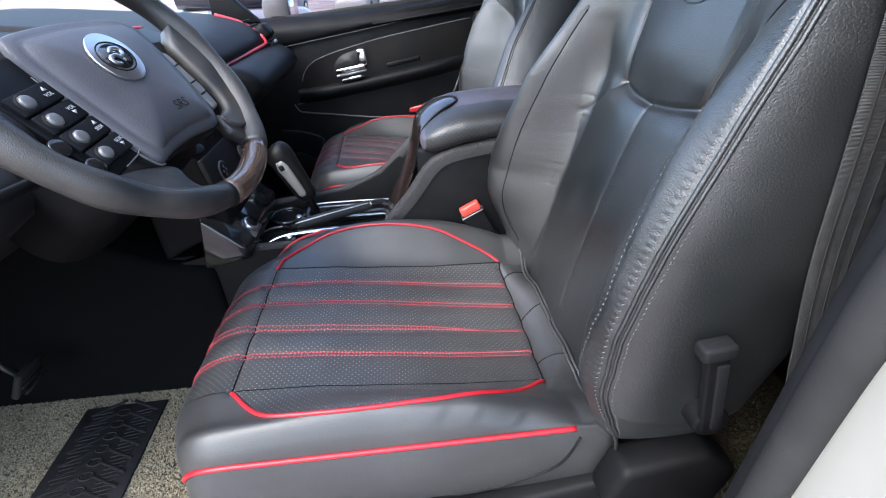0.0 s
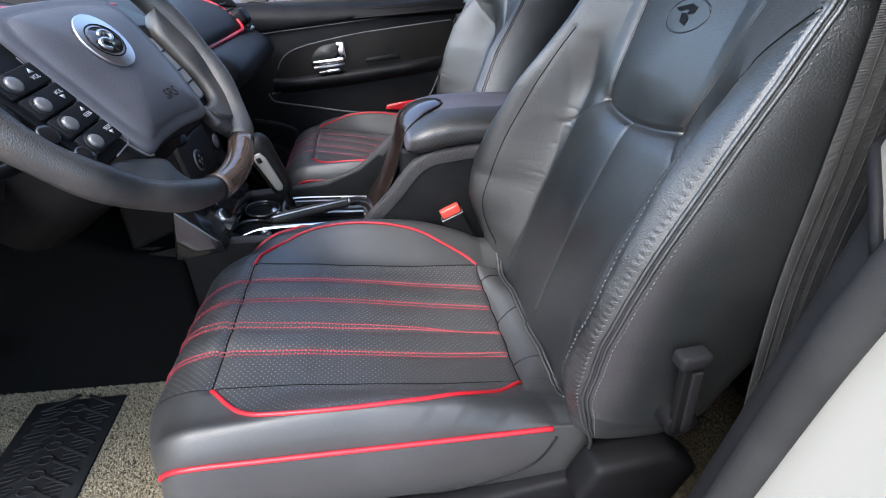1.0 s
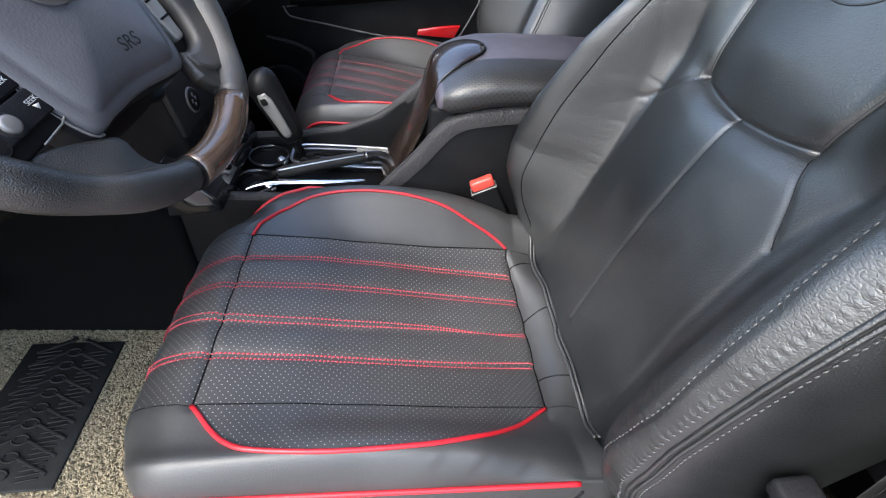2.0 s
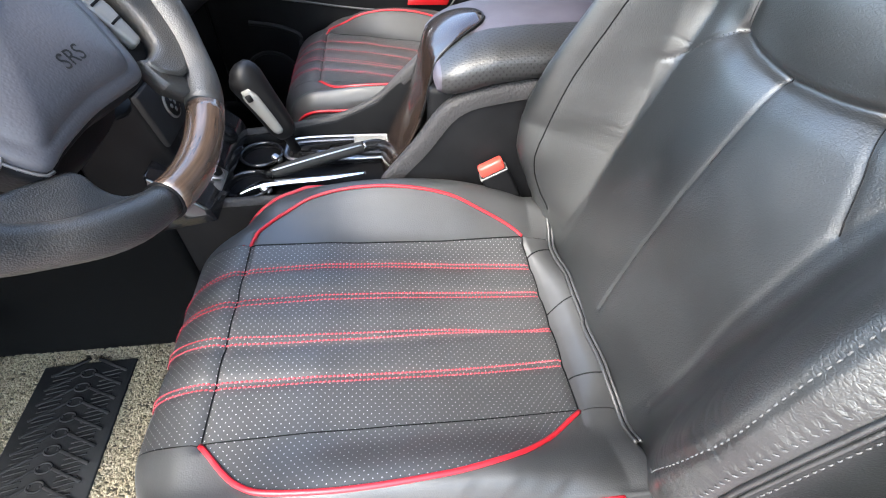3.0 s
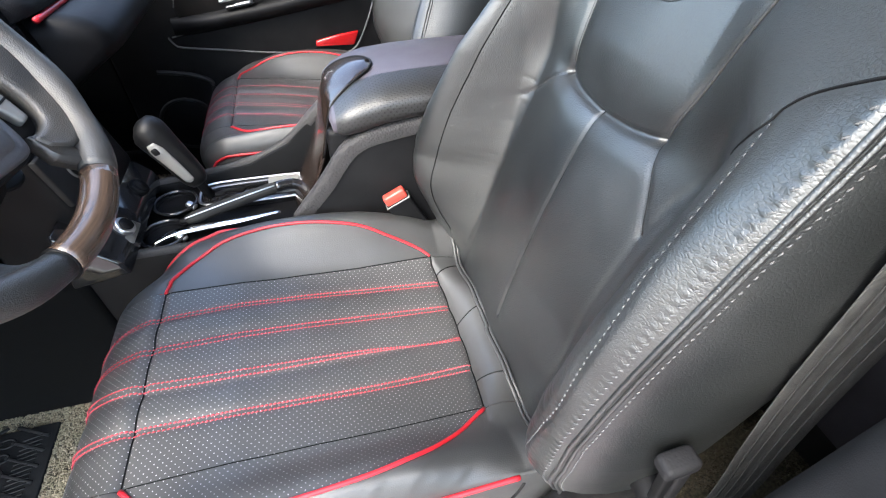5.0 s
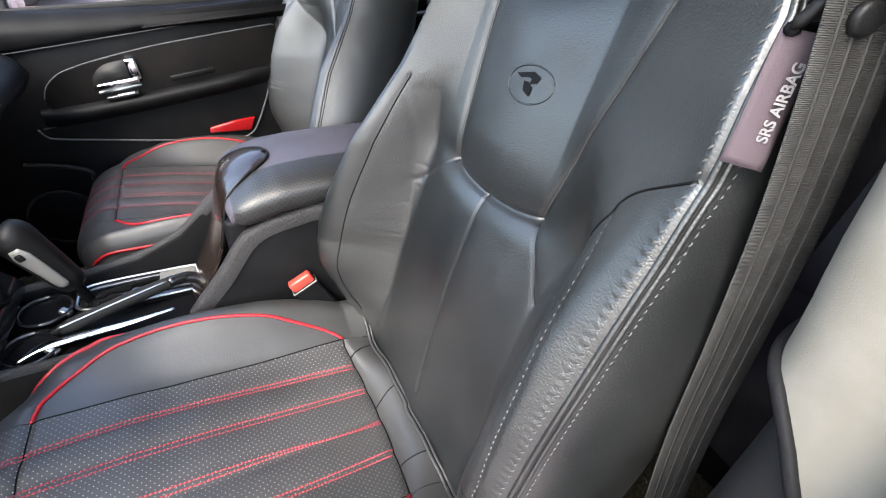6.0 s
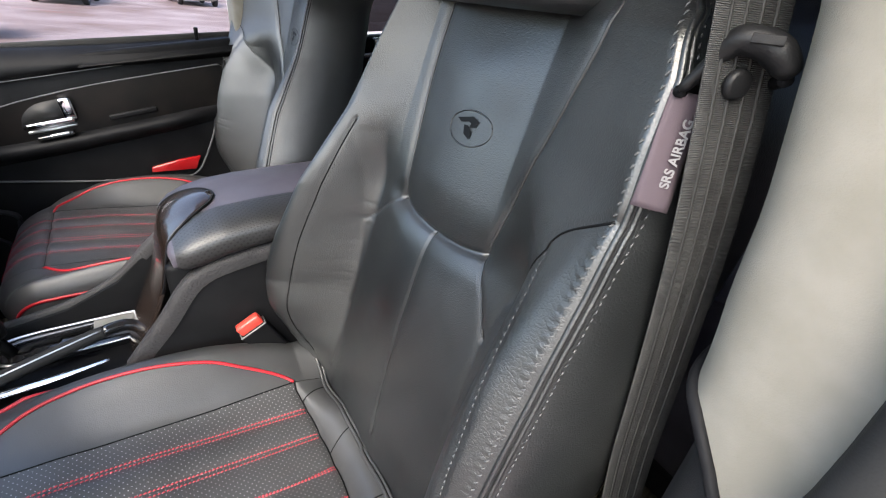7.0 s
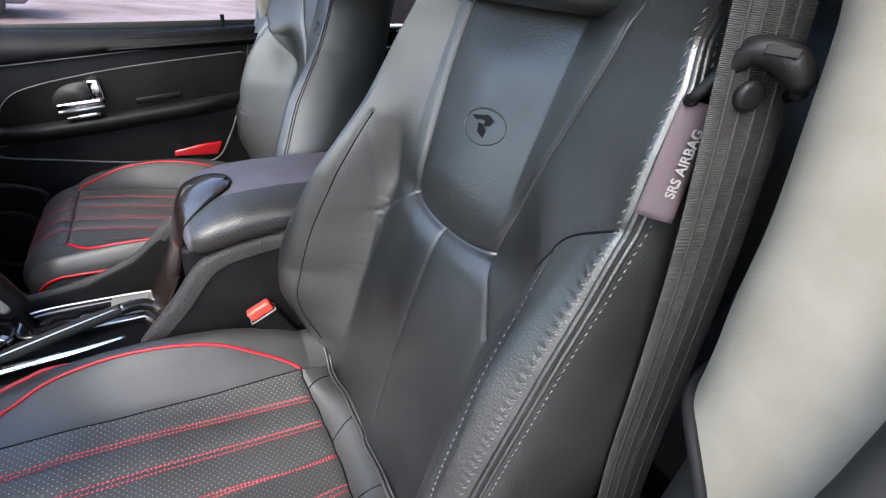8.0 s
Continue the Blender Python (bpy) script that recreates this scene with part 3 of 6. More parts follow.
for i in range(9):
    rnd = random.Random(80 + i)
    z0, a = 0.60 + 0.021 * i + rnd.uniform(-0.006, 0.006), rnd.uniform(0.166, 0.185)
    CREASE_LINES.append(([(a, z0), (a + 0.02, z0 + rnd.uniform(-0.004, 0.006)), (a + rnd.uniform(0.032, 0.052), z0 + rnd.uniform(-0.010, 0.010))], rnd.uniform(0.0003, 0.0007), rnd.uniform(0.0020, 0.0032)))

# backrest: heights z, places v across, depth x
Z_XS = (0.30, 0.42, 0.48, 0.555, 0.64, 0.70, 0.74, 0.804, 0.858, 0.914, 0.963, 1.013, 1.046, 1.075, 1.09, 1.105)
X_XS = (0.185, 0.155, 0.143, 0.136, 0.139, 0.150, 0.160, 0.180, 0.197, 0.217, 0.231, 0.242, 0.252, 0.262, 0.274, 0.295)
# sewn lines of the face as (across, height); the outer side is negative
PANEL_LINES = ([(-0.186, 1.09), (-0.180, 1.066), (-0.156, 0.995), (-0.128, 0.905), (-0.098, 0.806)],
               [(0.112, 1.09), (0.113, 1.03), (0.112, 0.98), (0.107, 0.905), (0.102, 0.803)])
WING_LINES = ([(-0.285, 0.965), (-0.250, 0.938), (-0.237, 0.922), (-0.230, 0.903), (-0.205, 0.865), (-0.176, 0.825), (-0.158, 0.775), (-0.147, 0.722), (-0.147, 0.67), (-0.148, 0.60), (-0.158, 0.53), (-0.168, 0.45)],
              [(0.240, 0.905), (0.222, 0.868), (0.205, 0.833), (0.193, 0.79), (0.184, 0.741), (0.174, 0.69), (0.167, 0.635), (0.166, 0.53), (0.178, 0.445)])
LINK_LINES = ([(-0.098, 0.806), (-0.127, 0.766), (-0.147, 0.723)], [(0.102, 0.803), (0.145, 0.772), (0.184, 0.741)])
BASE_LINE = [(0.102, 0.803), (0.058, 0.7945), (0.006, 0.7895), (-0.053, 0.797), (-0.098, 0.806)]
PLEAT_LINE = [(0.006, 0.790), (0.008, 0.727), (0.011, 0.64), (0.008, 0.55), (0.0, 0.47), (-0.004, 0.435)]
BOLSTER_LINES = ([(-0.236, 0.912), (-0.250, 0.856), (-0.260, 0.785), (-0.264, 0.72), (-0.266, 0.65), (-0.250, 0.52), (-0.240, 0.47)],
                 [(0.240, 0.905), (0.232, 0.81), (0.230, 0.70), (0.229, 0.60), (0.236, 0.50), (0.225, 0.45)])


def back_depth(v, z):
    """Depth x of the backrest's face at (v, z)."""
    v, z = np.asarray(v, float), np.asarray(z, float)
    a = np.abs(v)
    xc = 0.308 + 0.265 * (z - 0.80) + 0.004 * smooth01(0.50, 0.36, z)
    xs = np.interp(z, Z_XS, X_XS)
    keep = np.where((v > 0) & (not EVEN_SIDES[0]), np.interp(z, (0.6, 0.8, 0.92, 1.07), (1.0, 0.85, 0.62, 0.45)), 1.0)
    xs = xc + (xs - xc) * keep
    inner = np.interp(z, (0.3, 0.75, 0.89, 0.98, 1.1), (0.150, 0.160, 0.172, 0.125, 0.105))
    t = smooth01(0, 1, (a - inner) / (0.262 - inner))
    # above the wings the face slopes evenly up to the seam
    even = np.clip((a - 0.100) / (0.285 - 0.100), 0, 1)
    t = t + (even ** 1.1 - t) * smooth01(0.80, 0.95, z)
    crest = xs - 0.010 * smooth01(0.98, 0.90, z)
    x = xc + (crest - xc) * t
    x = x + (xs - crest) * smooth01(0.262, 0.290, a)
    x = x + 0.035 * smooth01(0.585, 0.43, z) * smooth01(0.16, 0.24, a)
    # padded centre
    x = x - 0.014 * np.exp(-(v / 0.085) ** 2) * smooth01(0.80, 0.87, z) * smooth01(1.10, 1.0, z)
    x = x - 0.006 * np.exp(-((a - 0.06) / 0.055) ** 2) * smooth01(0.50, 0.74, z) * smooth01(0.83, 0.77, z)
    lines = [(BASE_LINE, 0.0055, 0.005), (BASE_LINE, 0.006, 0.020), (PLEAT_LINE, 0.0026, 0.0026), (PLEAT_LINE, 0.0012, 0.012),
             ([(-0.29, 1.2), (-0.29, 0.4)], 0.004, 0.005), ([(0.29, 1.2), (0.29, 0.4)], 0.004, 0.005)]
    for panel, wing, link_line, bolster, deep in zip(PANEL_LINES, WING_LINES, LINK_LINES, BOLSTER_LINES, (0.6, 0.5)):
        lines += [(panel, 0.0045, 0.0045), (panel, 0.003, 0.016), (wing, 0.003 * deep, 0.005), (wing, 0.0018 * deep, 0.016), (link_line, 0.0018, 0.0040), (link_line, 0.0007, 0.014), (bolster, 0.0020, 0.004)]
    x = x + grooves(v, z, lines + CREASE_LINES)
    # gathers along the sewn edge
    x = x + 0.0004 * np.sin(2 * pi * z / 0.0078) * np.exp(-((a - 0.2810) / 0.0024) ** 2) * smooth01(0.985, 0.955, z)
    # slack in the leather, strongest at the bolsters
    x = x + 0.0006 * np.sin(46 * z + 30 * v + 3 * np.sin(17 * v)) * smooth01(0.16, 0.26, a) * smooth01(0.95, 0.7, z)
    x = x + 0.0004 * np.sin(120 * z - 60 * a + 2 * np.sin(40 * z)) * smooth01(0.19, 0.27, a) * smooth01(0.80, 0.55, z)
    return x


def back_outline(z, s=-1):
    """Half width of the sewn edge at z, on the outer (-1) or inner (1) side."""
    if s > 0 and not EVEN_SIDES[0]:
        return float(np.interp(z, (0.30, 0.46, 0.52, 0.61, 0.70, 0.78, 0.92, 1.0, 1.07, 1.105), (0.26, 0.272, 0.285, 0.288, 0.270, 0.246, 0.204, 0.184, 0.165, 0.150)))
    return float(np.interp(z, (0.30, 0.46, 0.52, 0.60, 0.98, 1.05, 1.085, 1.105), (0.268, 0.292, 0.305, 0.311, 0.312, 0.305, 0.292, 0.270)))


def back_across(v, z):
    """True place across of v at z: the outer part is drawn in where the backrest narrows."""
    a = abs(v)
    w = back_outline(z, 1 if v > 0 else -1)
    if a > 0.13:
        a = 0.13 + (a - 0.13) * (w - 0.13) / 0.16
    return math.copysign(a, v)


def back_low(v):
    """Lower edge of the backrest: the bolsters end above the cushion's sides."""
    return 0.30 + 0.150 * float(smooth01(0.17, 0.25, abs(v)))


def back_point(v, z, lift=0.0):
    curl = 0.9 * max(0.0, z - 1.07) ** 1.3
    return np.array((float(back_depth(v, z)) - lift + curl, back_across(v, z), z))


def back_line(vz, cx, cy, side, lift=0.0):
    pts = [back_point(v, z, lift) for v, z in vz]
    nor = []
    for v, z in vz:
        a = back_point(v + 0.004, z) - back_point(v - 0.004, z)
        b = back_point(v, z + 0.004) - back_point(v, z - 0.004)
        n = np.cross(b, a)
        nor.append(n / (np.linalg.norm(n) + 1e-12))
    nor = np.array(nor)
    nor[:, 1] *= side
    return place(pts, cx, cy, side), nor


def dense(line, n=60):
    return [tuple(p) for p in spline(line, n)]


def backrest(seat, cx, cy, side):
    ts = np.concatenate([np.linspace(0.0, 1.0, 380), 1 + np.linspace(0.0065, 0.0455, 8)])
    vs = np.concatenate([np.linspace(-0.29, -0.268, 22), np.linspace(-0.266, 0.266, 210), np.linspace(0.268, 0.29, 22)])
    low = np.array([back_low(v) for v in vs])
    grid = []
    for t in ts:
        zz = low + (1.07 - low) * min(t, 1.0) + 0.77 * max(0.0, t - 1.0)
        xs = back_depth(vs, zz) + 0.9 * np.maximum(0.0, zz - 1.07) ** 1.3
        grid.append(np.stack([xs, [back_across(v, z) for v, z in zip(vs, zz)], zz], 1))
    back = sheet("backrest", place(grid, cx, cy, side), LEATHER, seat, "black leather backrest with padded bolsters", flip=side > 0)
    # sides and back of the backrest
    for s in (-1, 1):
        rows = []
        zs = 0.45 + (1.07 - 0.45) * np.minimum(ts, 1.0) + 0.77 * np.maximum(0.0, ts - 1.0)
        for z in zs:
            w = back_outline(z, s)
            x0 = float(back_depth(s * 0.29, z)) + 0.9 * max(0.0, z - 1.07) ** 1.3
            xb = 0.308 + 0.265 * (z - 0.80) + 0.115
            d = xb - x0
            bulge = (0.25 + 0.75 * smooth01(0.45, 0.52, z)) * smooth01(1.10, 1.0, z)
            rows.append([(x0 + d * t, s * (w + bulge * h), z) for t, h in
                         ((0, 0), (0.05, 0.006), (0.14, 0.014), (0.28, 0.021), (0.45, 0.024), (0.65, 0.022), (0.82, 0.012), (0.94, -0.006), (1.0, -0.03))])
        sheet("side_panel", place(rows, cx, cy, side), LEATHER, seat, "smooth black leather side of the backrest", flip=(side * s) < 0)
    rows = []
    for z in np.linspace(0.30, 1.105, 30):
        xb = 0.308 + 0.265 * (z - 0.80) + 0.115
        rows.append([(xb, v, z) for v in np.linspace(0.03 - back_outline(z), back_outline(z, 1) - 0.03, 6)])
    sheet("back_panel", place(rows, cx, cy, side), SOFT, seat, "dark grey rear of the backrest", flip=side < 0)
    top = []
    for k, t in enumerate(np.linspace(0, 1, 8)):
        top.append([(float(back_depth(v, 1.105)) * (1 - t) + (0.308 + 0.265 * 0.305 + 0.115) * t + 0.012 * (1 - t), back_across(v, 1.105), 1.105 + 0.012 * sin(pi * (0.08 + 0.92 * t)) * (1 - (abs(v) / 0.29) ** 4))
                    for v in np.linspace(-0.29, 0.29, 40)])
    sheet("top_panel", place(top, cx, cy, side), LEATHER, seat, "black leather top of the backrest")
    # seams and thread
    for line in PANEL_LINES:
        p, n = back_line(dense(line), cx, cy, side)
        tube("welt", p + n * 0.0008, 0.0021, COVER, back)
    p, n = back_line(dense(LINK_LINES[1], 30), cx, cy, side)
    stitches("seam_stitching", p, n, 0.0055, 0.0042, 0.0014, DARK_THREAD, back, 0.9)
    p, n = back_line(dense(LINK_LINES[0], 30), cx, cy, side)
    tube("welt", p - n * 0.0004, 0.0010, PLASTIC, back)
    p, n = back_line(dense(PLEAT_LINE), cx, cy, side)
    tube("welt", p - n * 0.0006, 0.0010, PLASTIC, back)
    for s in (-1, 1):
        edge = [(s * 0.29, z) for z in np.linspace(0.42, 1.09, 120)]
        p, n = back_line(edge, cx, cy, side)
        out = []
        for z in np.linspace(0.46, 1.09, 120):
            w, x0 = back_outline(z, s), back_point(s * 0.29, z)[0]
            d = 0.308 + 0.265 * (z - 0.80) + 0.115 - x0
            k = (0.25 + 0.75 * smooth01(0.45, 0.52, z)) * smooth01(1.10, 1.0, z)
            out.append([(x0 + d * t, s * (w + k * h), z) for t, h in ((0.022, 0.0027), (0.046, 0.0056))])
        out = place(out, cx, cy, side)
        side_n = np.tile((-0.5, side * s * 0.86, 0.0), (120, 1))
        q, m = back_line([(s * 0.2835, z) for z in np.linspace(0.46, 1.09, 120)], cx, cy, side)
        stitches("edge_stitching", q, m, 0.0078, 0.0052, 0.0015, PALE_THREAD, back, 0.75 * s, 0.0, 0.0005, "grey twin stitching")
        stitches("edge_stitching", out[:, 1], side_n, 0.0064, 0.0042, 0.0014, PALE_THREAD, back, 0.25 * s, 0.0, 0.0004, "grey twin stitching")
        tube("edge_fold", p + n * 0.0001, 0.0024, LEATHER, back)
        tube("edge_fold", out[:, 0] + side_n * 0.0002, 0.0022, LEATHER, back)
    p, n = back_line(dense(BOLSTER_LINES[0], 90), cx, cy, side)
    stitches("bolster_stitching", p, n, 0.0070, 0.0046, 0.0015, PALE_THREAD, back)
    p, n = back_line(dense(BOLSTER_LINES[1], 90), cx, cy, side)
    tube("seam_line", p + n * 0.0002, 0.0011, PLASTIC, back)
    stitches("edge_stitching", p, n, 0.0070, 0.0042, 0.0013, PALE_THREAD, back, 0.0, 0.004, 0.0004)
    p, n = back_line(dense(WING_LINES[0][:5], 30), cx, cy, side)
    tube("welt", p, 0.0011, PLASTIC, back)
    # round embossed mark with plain shapes
    def mark(a, b):
        return -0.018 - 0.036 * a + 0.0125 * b, 0.941 + 0.009 * a + 0.019 * b

    p, n = back_line([mark(cos(t), sin(t)) for t in np.linspace(0, 2 * pi, 49)], cx, cy, side)
    tube("embossed_ring", p, 0.0012, LEATHER, back, sides=6)
    for shape in ([(-0.50, 0.62), (0.30, 0.62), (0.52, 0.30), (0.34, 0.02), (0.05, 0.02), (0.16, 0.25), (0.05, 0.36), (-0.30, 0.36)],
                  [(-0.18, 0.20), (0.02, 0.14), (0.12, -0.24), (-0.04, -0.62), (-0.26, -0.30)]):
        q, n = back_line([mark(a, b) for a, b in shape], cx, cy, side)
        finish("embossed_shape", q + n * 0.0012, [tuple(range(len(shape)))], PLASTIC, back)
    return back


def headrest(seat, cx, cy, side):
    rows = []
    for z, w, d0, d1 in ((1.080, 0.110, 0.330, 0.405), (1.074, 0.136, 0.290, 0.420), (1.086, 0.150, 0.276, 0.430), (1.125, 0.156, 0.272, 0.440), (1.22, 0.158, 0.292, 0.452), (1.28, 0.146, 0.315, 0.460), (1.315, 0.12, 0.34, 0.455), (1.33, 0.06, 0.37, 0.44)):
        ring = []
        for t in np.linspace(0, 2 * pi, 40, endpoint=False):
            k = 2.8
            ct, st = cos(t), sin(t)
            r = (abs(ct) ** k + abs(st) ** k) ** (-1 / k)
            ring.append(((d0 + d1) / 2 + (d1 - d0) / 2 * r * ct + 0.045, w * r * st, z))
        rows.append(ring)
    h = sheet("headrest", place(rows, cx, cy, side), LEATHER, seat, "black leather headrest", close=True, caps=True)
    for v in (-0.07, 0.07):
        tube("headrest_post", place([(0.425, v, 1.04), (0.425, v, 1.10), (0.425, v, 1.14)], cx, cy, side), 0.007, SATIN, seat)


def seat_frame(seat, cx, cy, side):
    """Plastic shields, runner and lever under and beside the cushion."""
    base = prism([(-0.36, 0.20), (-0.30, 0.13), (0.20, 0.10), (0.32, 0.16), (0.36, 0.30), (0.33, 0.42), (0.25, 0.43), (0.20, 0.34), (0.0, 0.30), (-0.3, 0.30)], "y", -0.285, -0.245, 0.010, 3)
    for v in base.verts:
        v.co = Vector((v.co.x + cx, cy + side * v.co.y, v.co.z))
    if side < 0:
        bmesh.ops.reverse_faces(base, faces=base.faces)
    flat_sides(part("side_shield", base, PLASTIC, seat, "black plastic shield along the seat's side"))
    pan = block((0.50, 0.44, 0.14), (cx - 0.08, cy, 0.23), 0.02)
    part("seat_pan", pan, PLASTIC, seat)
    for v in (-0.19, 0.19):
        part("runner", block((0.62, 0.035, 0.05), (cx - 0.03, cy + side * v, 0.045), 0.006), SATIN, seat, "steel seat runner")
        part("runner_leg", block((0.30, 0.03, 0.12), (cx - 0.03, cy + side * v, 0.12), 0.006), PLASTIC, seat)
    # recliner hinge and lever
    h = prism([(0.17, 0.36), (0.19, 0.42), (0.30, 0.44), (0.35, 0.40), (0.33, 0.30), (0.22, 0.28)], "y", -0.325, -0.275, 0.012, 3)
    for v in h.verts:
        v.co = Vector((v.co.x + cx, cy + side * v.co.y, v.co.z))
    flat_sides(part("hinge_cover", h, PLASTIC, seat, "black plastic hinge cover"))
    lever = part("recliner_lever", block((0.022, 0.011, 0.112), (cx + 0.233, cy - side * 0.350, 0.596), 0.003, (0, -12, 0), 3), PLASTIC, seat, "upright black lever beside the backrest")
    part("lever_face", block((0.012, 0.004, 0.096), (cx + 0.237, cy - side * 0.3565, 0.594), 0.0015, (0, -12, 0), 2), SOFT, lever)
    part("lever_cap", block((0.034, 0.020, 0.018), (cx + 0.219, cy - side * 0.350, 0.656), 0.005, (0, -8, 0), 3), SOFT, lever)
    part("lever_root", disc(0.020, 0.030, (cx + 0.246, cy - side * 0.338, 0.548), (90, 0, 0), 20, 0.004), PLASTIC, lever)


def airbag_tag(seat, cx, cy, side):
    """Cloth tag sewn into the outer seam, with its printed words."""
    low, high = np.array(back_point(-0.29, 0.980)), np.array(back_point(-0.29, 1.044))
    up = (high - low) / np.linalg.norm(high - low)
    out = np.array((0.62, -0.75, -0.20))
    out = out - up * (out @ up)
    out /= np.linalg.norm(out)
    nrm = np.cross(out, up)
    if nrm[0] > 0:
        nrm = -nrm
    w, h = 0.0225, np.linalg.norm(high - low)
    rows = []
    for i, t in enumerate(np.linspace(0, 1, 16)):
        rows.append([low + up * h * t + out * (w * s - 0.004) + nrm * (0.010 + 0.0022 * sin(5 * t + 2 * s) - 0.006 * s * s) for s in np.linspace(0, 1, 7)])
    tag = sheet("airbag_tag", place(rows, cx, cy, side), TAG, seat, "mauve cloth tag with pale printed words")
    tag.modifiers.new("thick", "SOLIDIFY").thickness = 0.0012
    if side > 0:
        cu = bpy.data.curves.new("tag_print", "FONT")
        cu.body, cu.size, cu.align_x, cu.align_y = "SRS AIRBAG", 0.0074, "CENTER", "CENTER"
        cu.extrude, cu.offset = 0.0002, 0.0002
        tmp = new("tag_print", cu)
        bpy.context.view_layer.update()
        me = bpy.data.meshes.new_from_object(tmp.evaluated_get(bpy.context.evaluated_depsgraph_get()))
        bpy.data.objects.remove(tmp)
        sgn = 1 if np.cross(up, out) @ nrm > 0 else -1
        c = low + up * h * 0.5 + out * (w * 0.60 - 0.003) + nrm * 0.0100
        c = place([c], cx, cy, side)[0]
        m4 = Matrix((tuple(up), tuple(out * sgn), tuple(np.cross(up, out * sgn)))).transposed().to_4x4()
        me.transform(Matrix.Translation(c) @ m4)
        me.materials.clear()
        me.materials.append(TAG_TEXT)
        ob = new("tag_print", me)
        ob.parent = tag


def front_seat(name, cx, cy, side, label):
    """side: 1 where the door is on the near side, -1 where it is on the far side."""
    seat = thing(name, label, "car seat", group="front seats")
    EVEN_SIDES[0] = side < 0
    cushion(seat, cx, cy, 1)
    EVEN_SIDES[0] = False
    backrest(seat, cx, cy, side)
    headrest(seat, cx, cy, 1)
    seat_frame(seat, cx, cy, side)
    if side > 0:
        airbag_tag(seat, cx, cy, side)
    return seat


front_seat("car_seat", 0.0, 0.715, 1, "black leather driver's seat with a red-piped cover on its cushion")
front_seat("car_seat", 0.065, 1.60, -1, "black leather passenger seat with a red-piped cushion cover beside the console")

# ---- steering wheel and dashboard ----
WHEEL_AT, WHEEL_TILT, WHEEL_YAW = Vector((-0.407, 0.728, 0.8635)), radians(38.2), -0.195


def wheel_frame():
    n = Vector((cos(WHEEL_TILT) * cos(WHEEL_YAW), cos(WHEEL_TILT) * sin(WHEEL_YAW), sin(WHEEL_TILT)))
    e1 = Vector((0, 0, 1)).cross(n).normalized()
    e2 = n.cross(e1)
    m = Matrix((e1, e2, n)).transposed().to_4x4()
    return Matrix.Translation(WHEEL_AT) @ m


def rounded(a, b, k, n=48):
    """Superellipse outline."""
    out = []
    for t in np.linspace(0, 2 * pi, n, endpoint=False):
        c, s = cos(t), sin(t)
        r = (abs(c) ** k + abs(s) ** k) ** (-1 / k)
        out.append((a * r * c, b * r * s))
    return out


PALE_PRINT = material("pale_print", (0.42, 0.42, 0.42), 0.6)


def lettering(name, words, size, m, mat, parent):
    """Raised flat print in the built-in font."""
    cu = bpy.data.curves.new(name, "FONT")
    cu.body, cu.size, cu.align_x, cu.align_y = words, size, "CENTER", "CENTER"
    cu.extrude = 0.0001
    tmp = new(name, cu)
    bpy.context.view_layer.update()
    me = bpy.data.meshes.new_from_object(tmp.evaluated_get(bpy.context.evaluated_depsgraph_get()))
    bpy.data.objects.remove(tmp)
    me.transform(m)
    me.materials.clear()
    me.materials.append(mat)
    ob = new(name, me)
    ob.parent = parent
    return ob


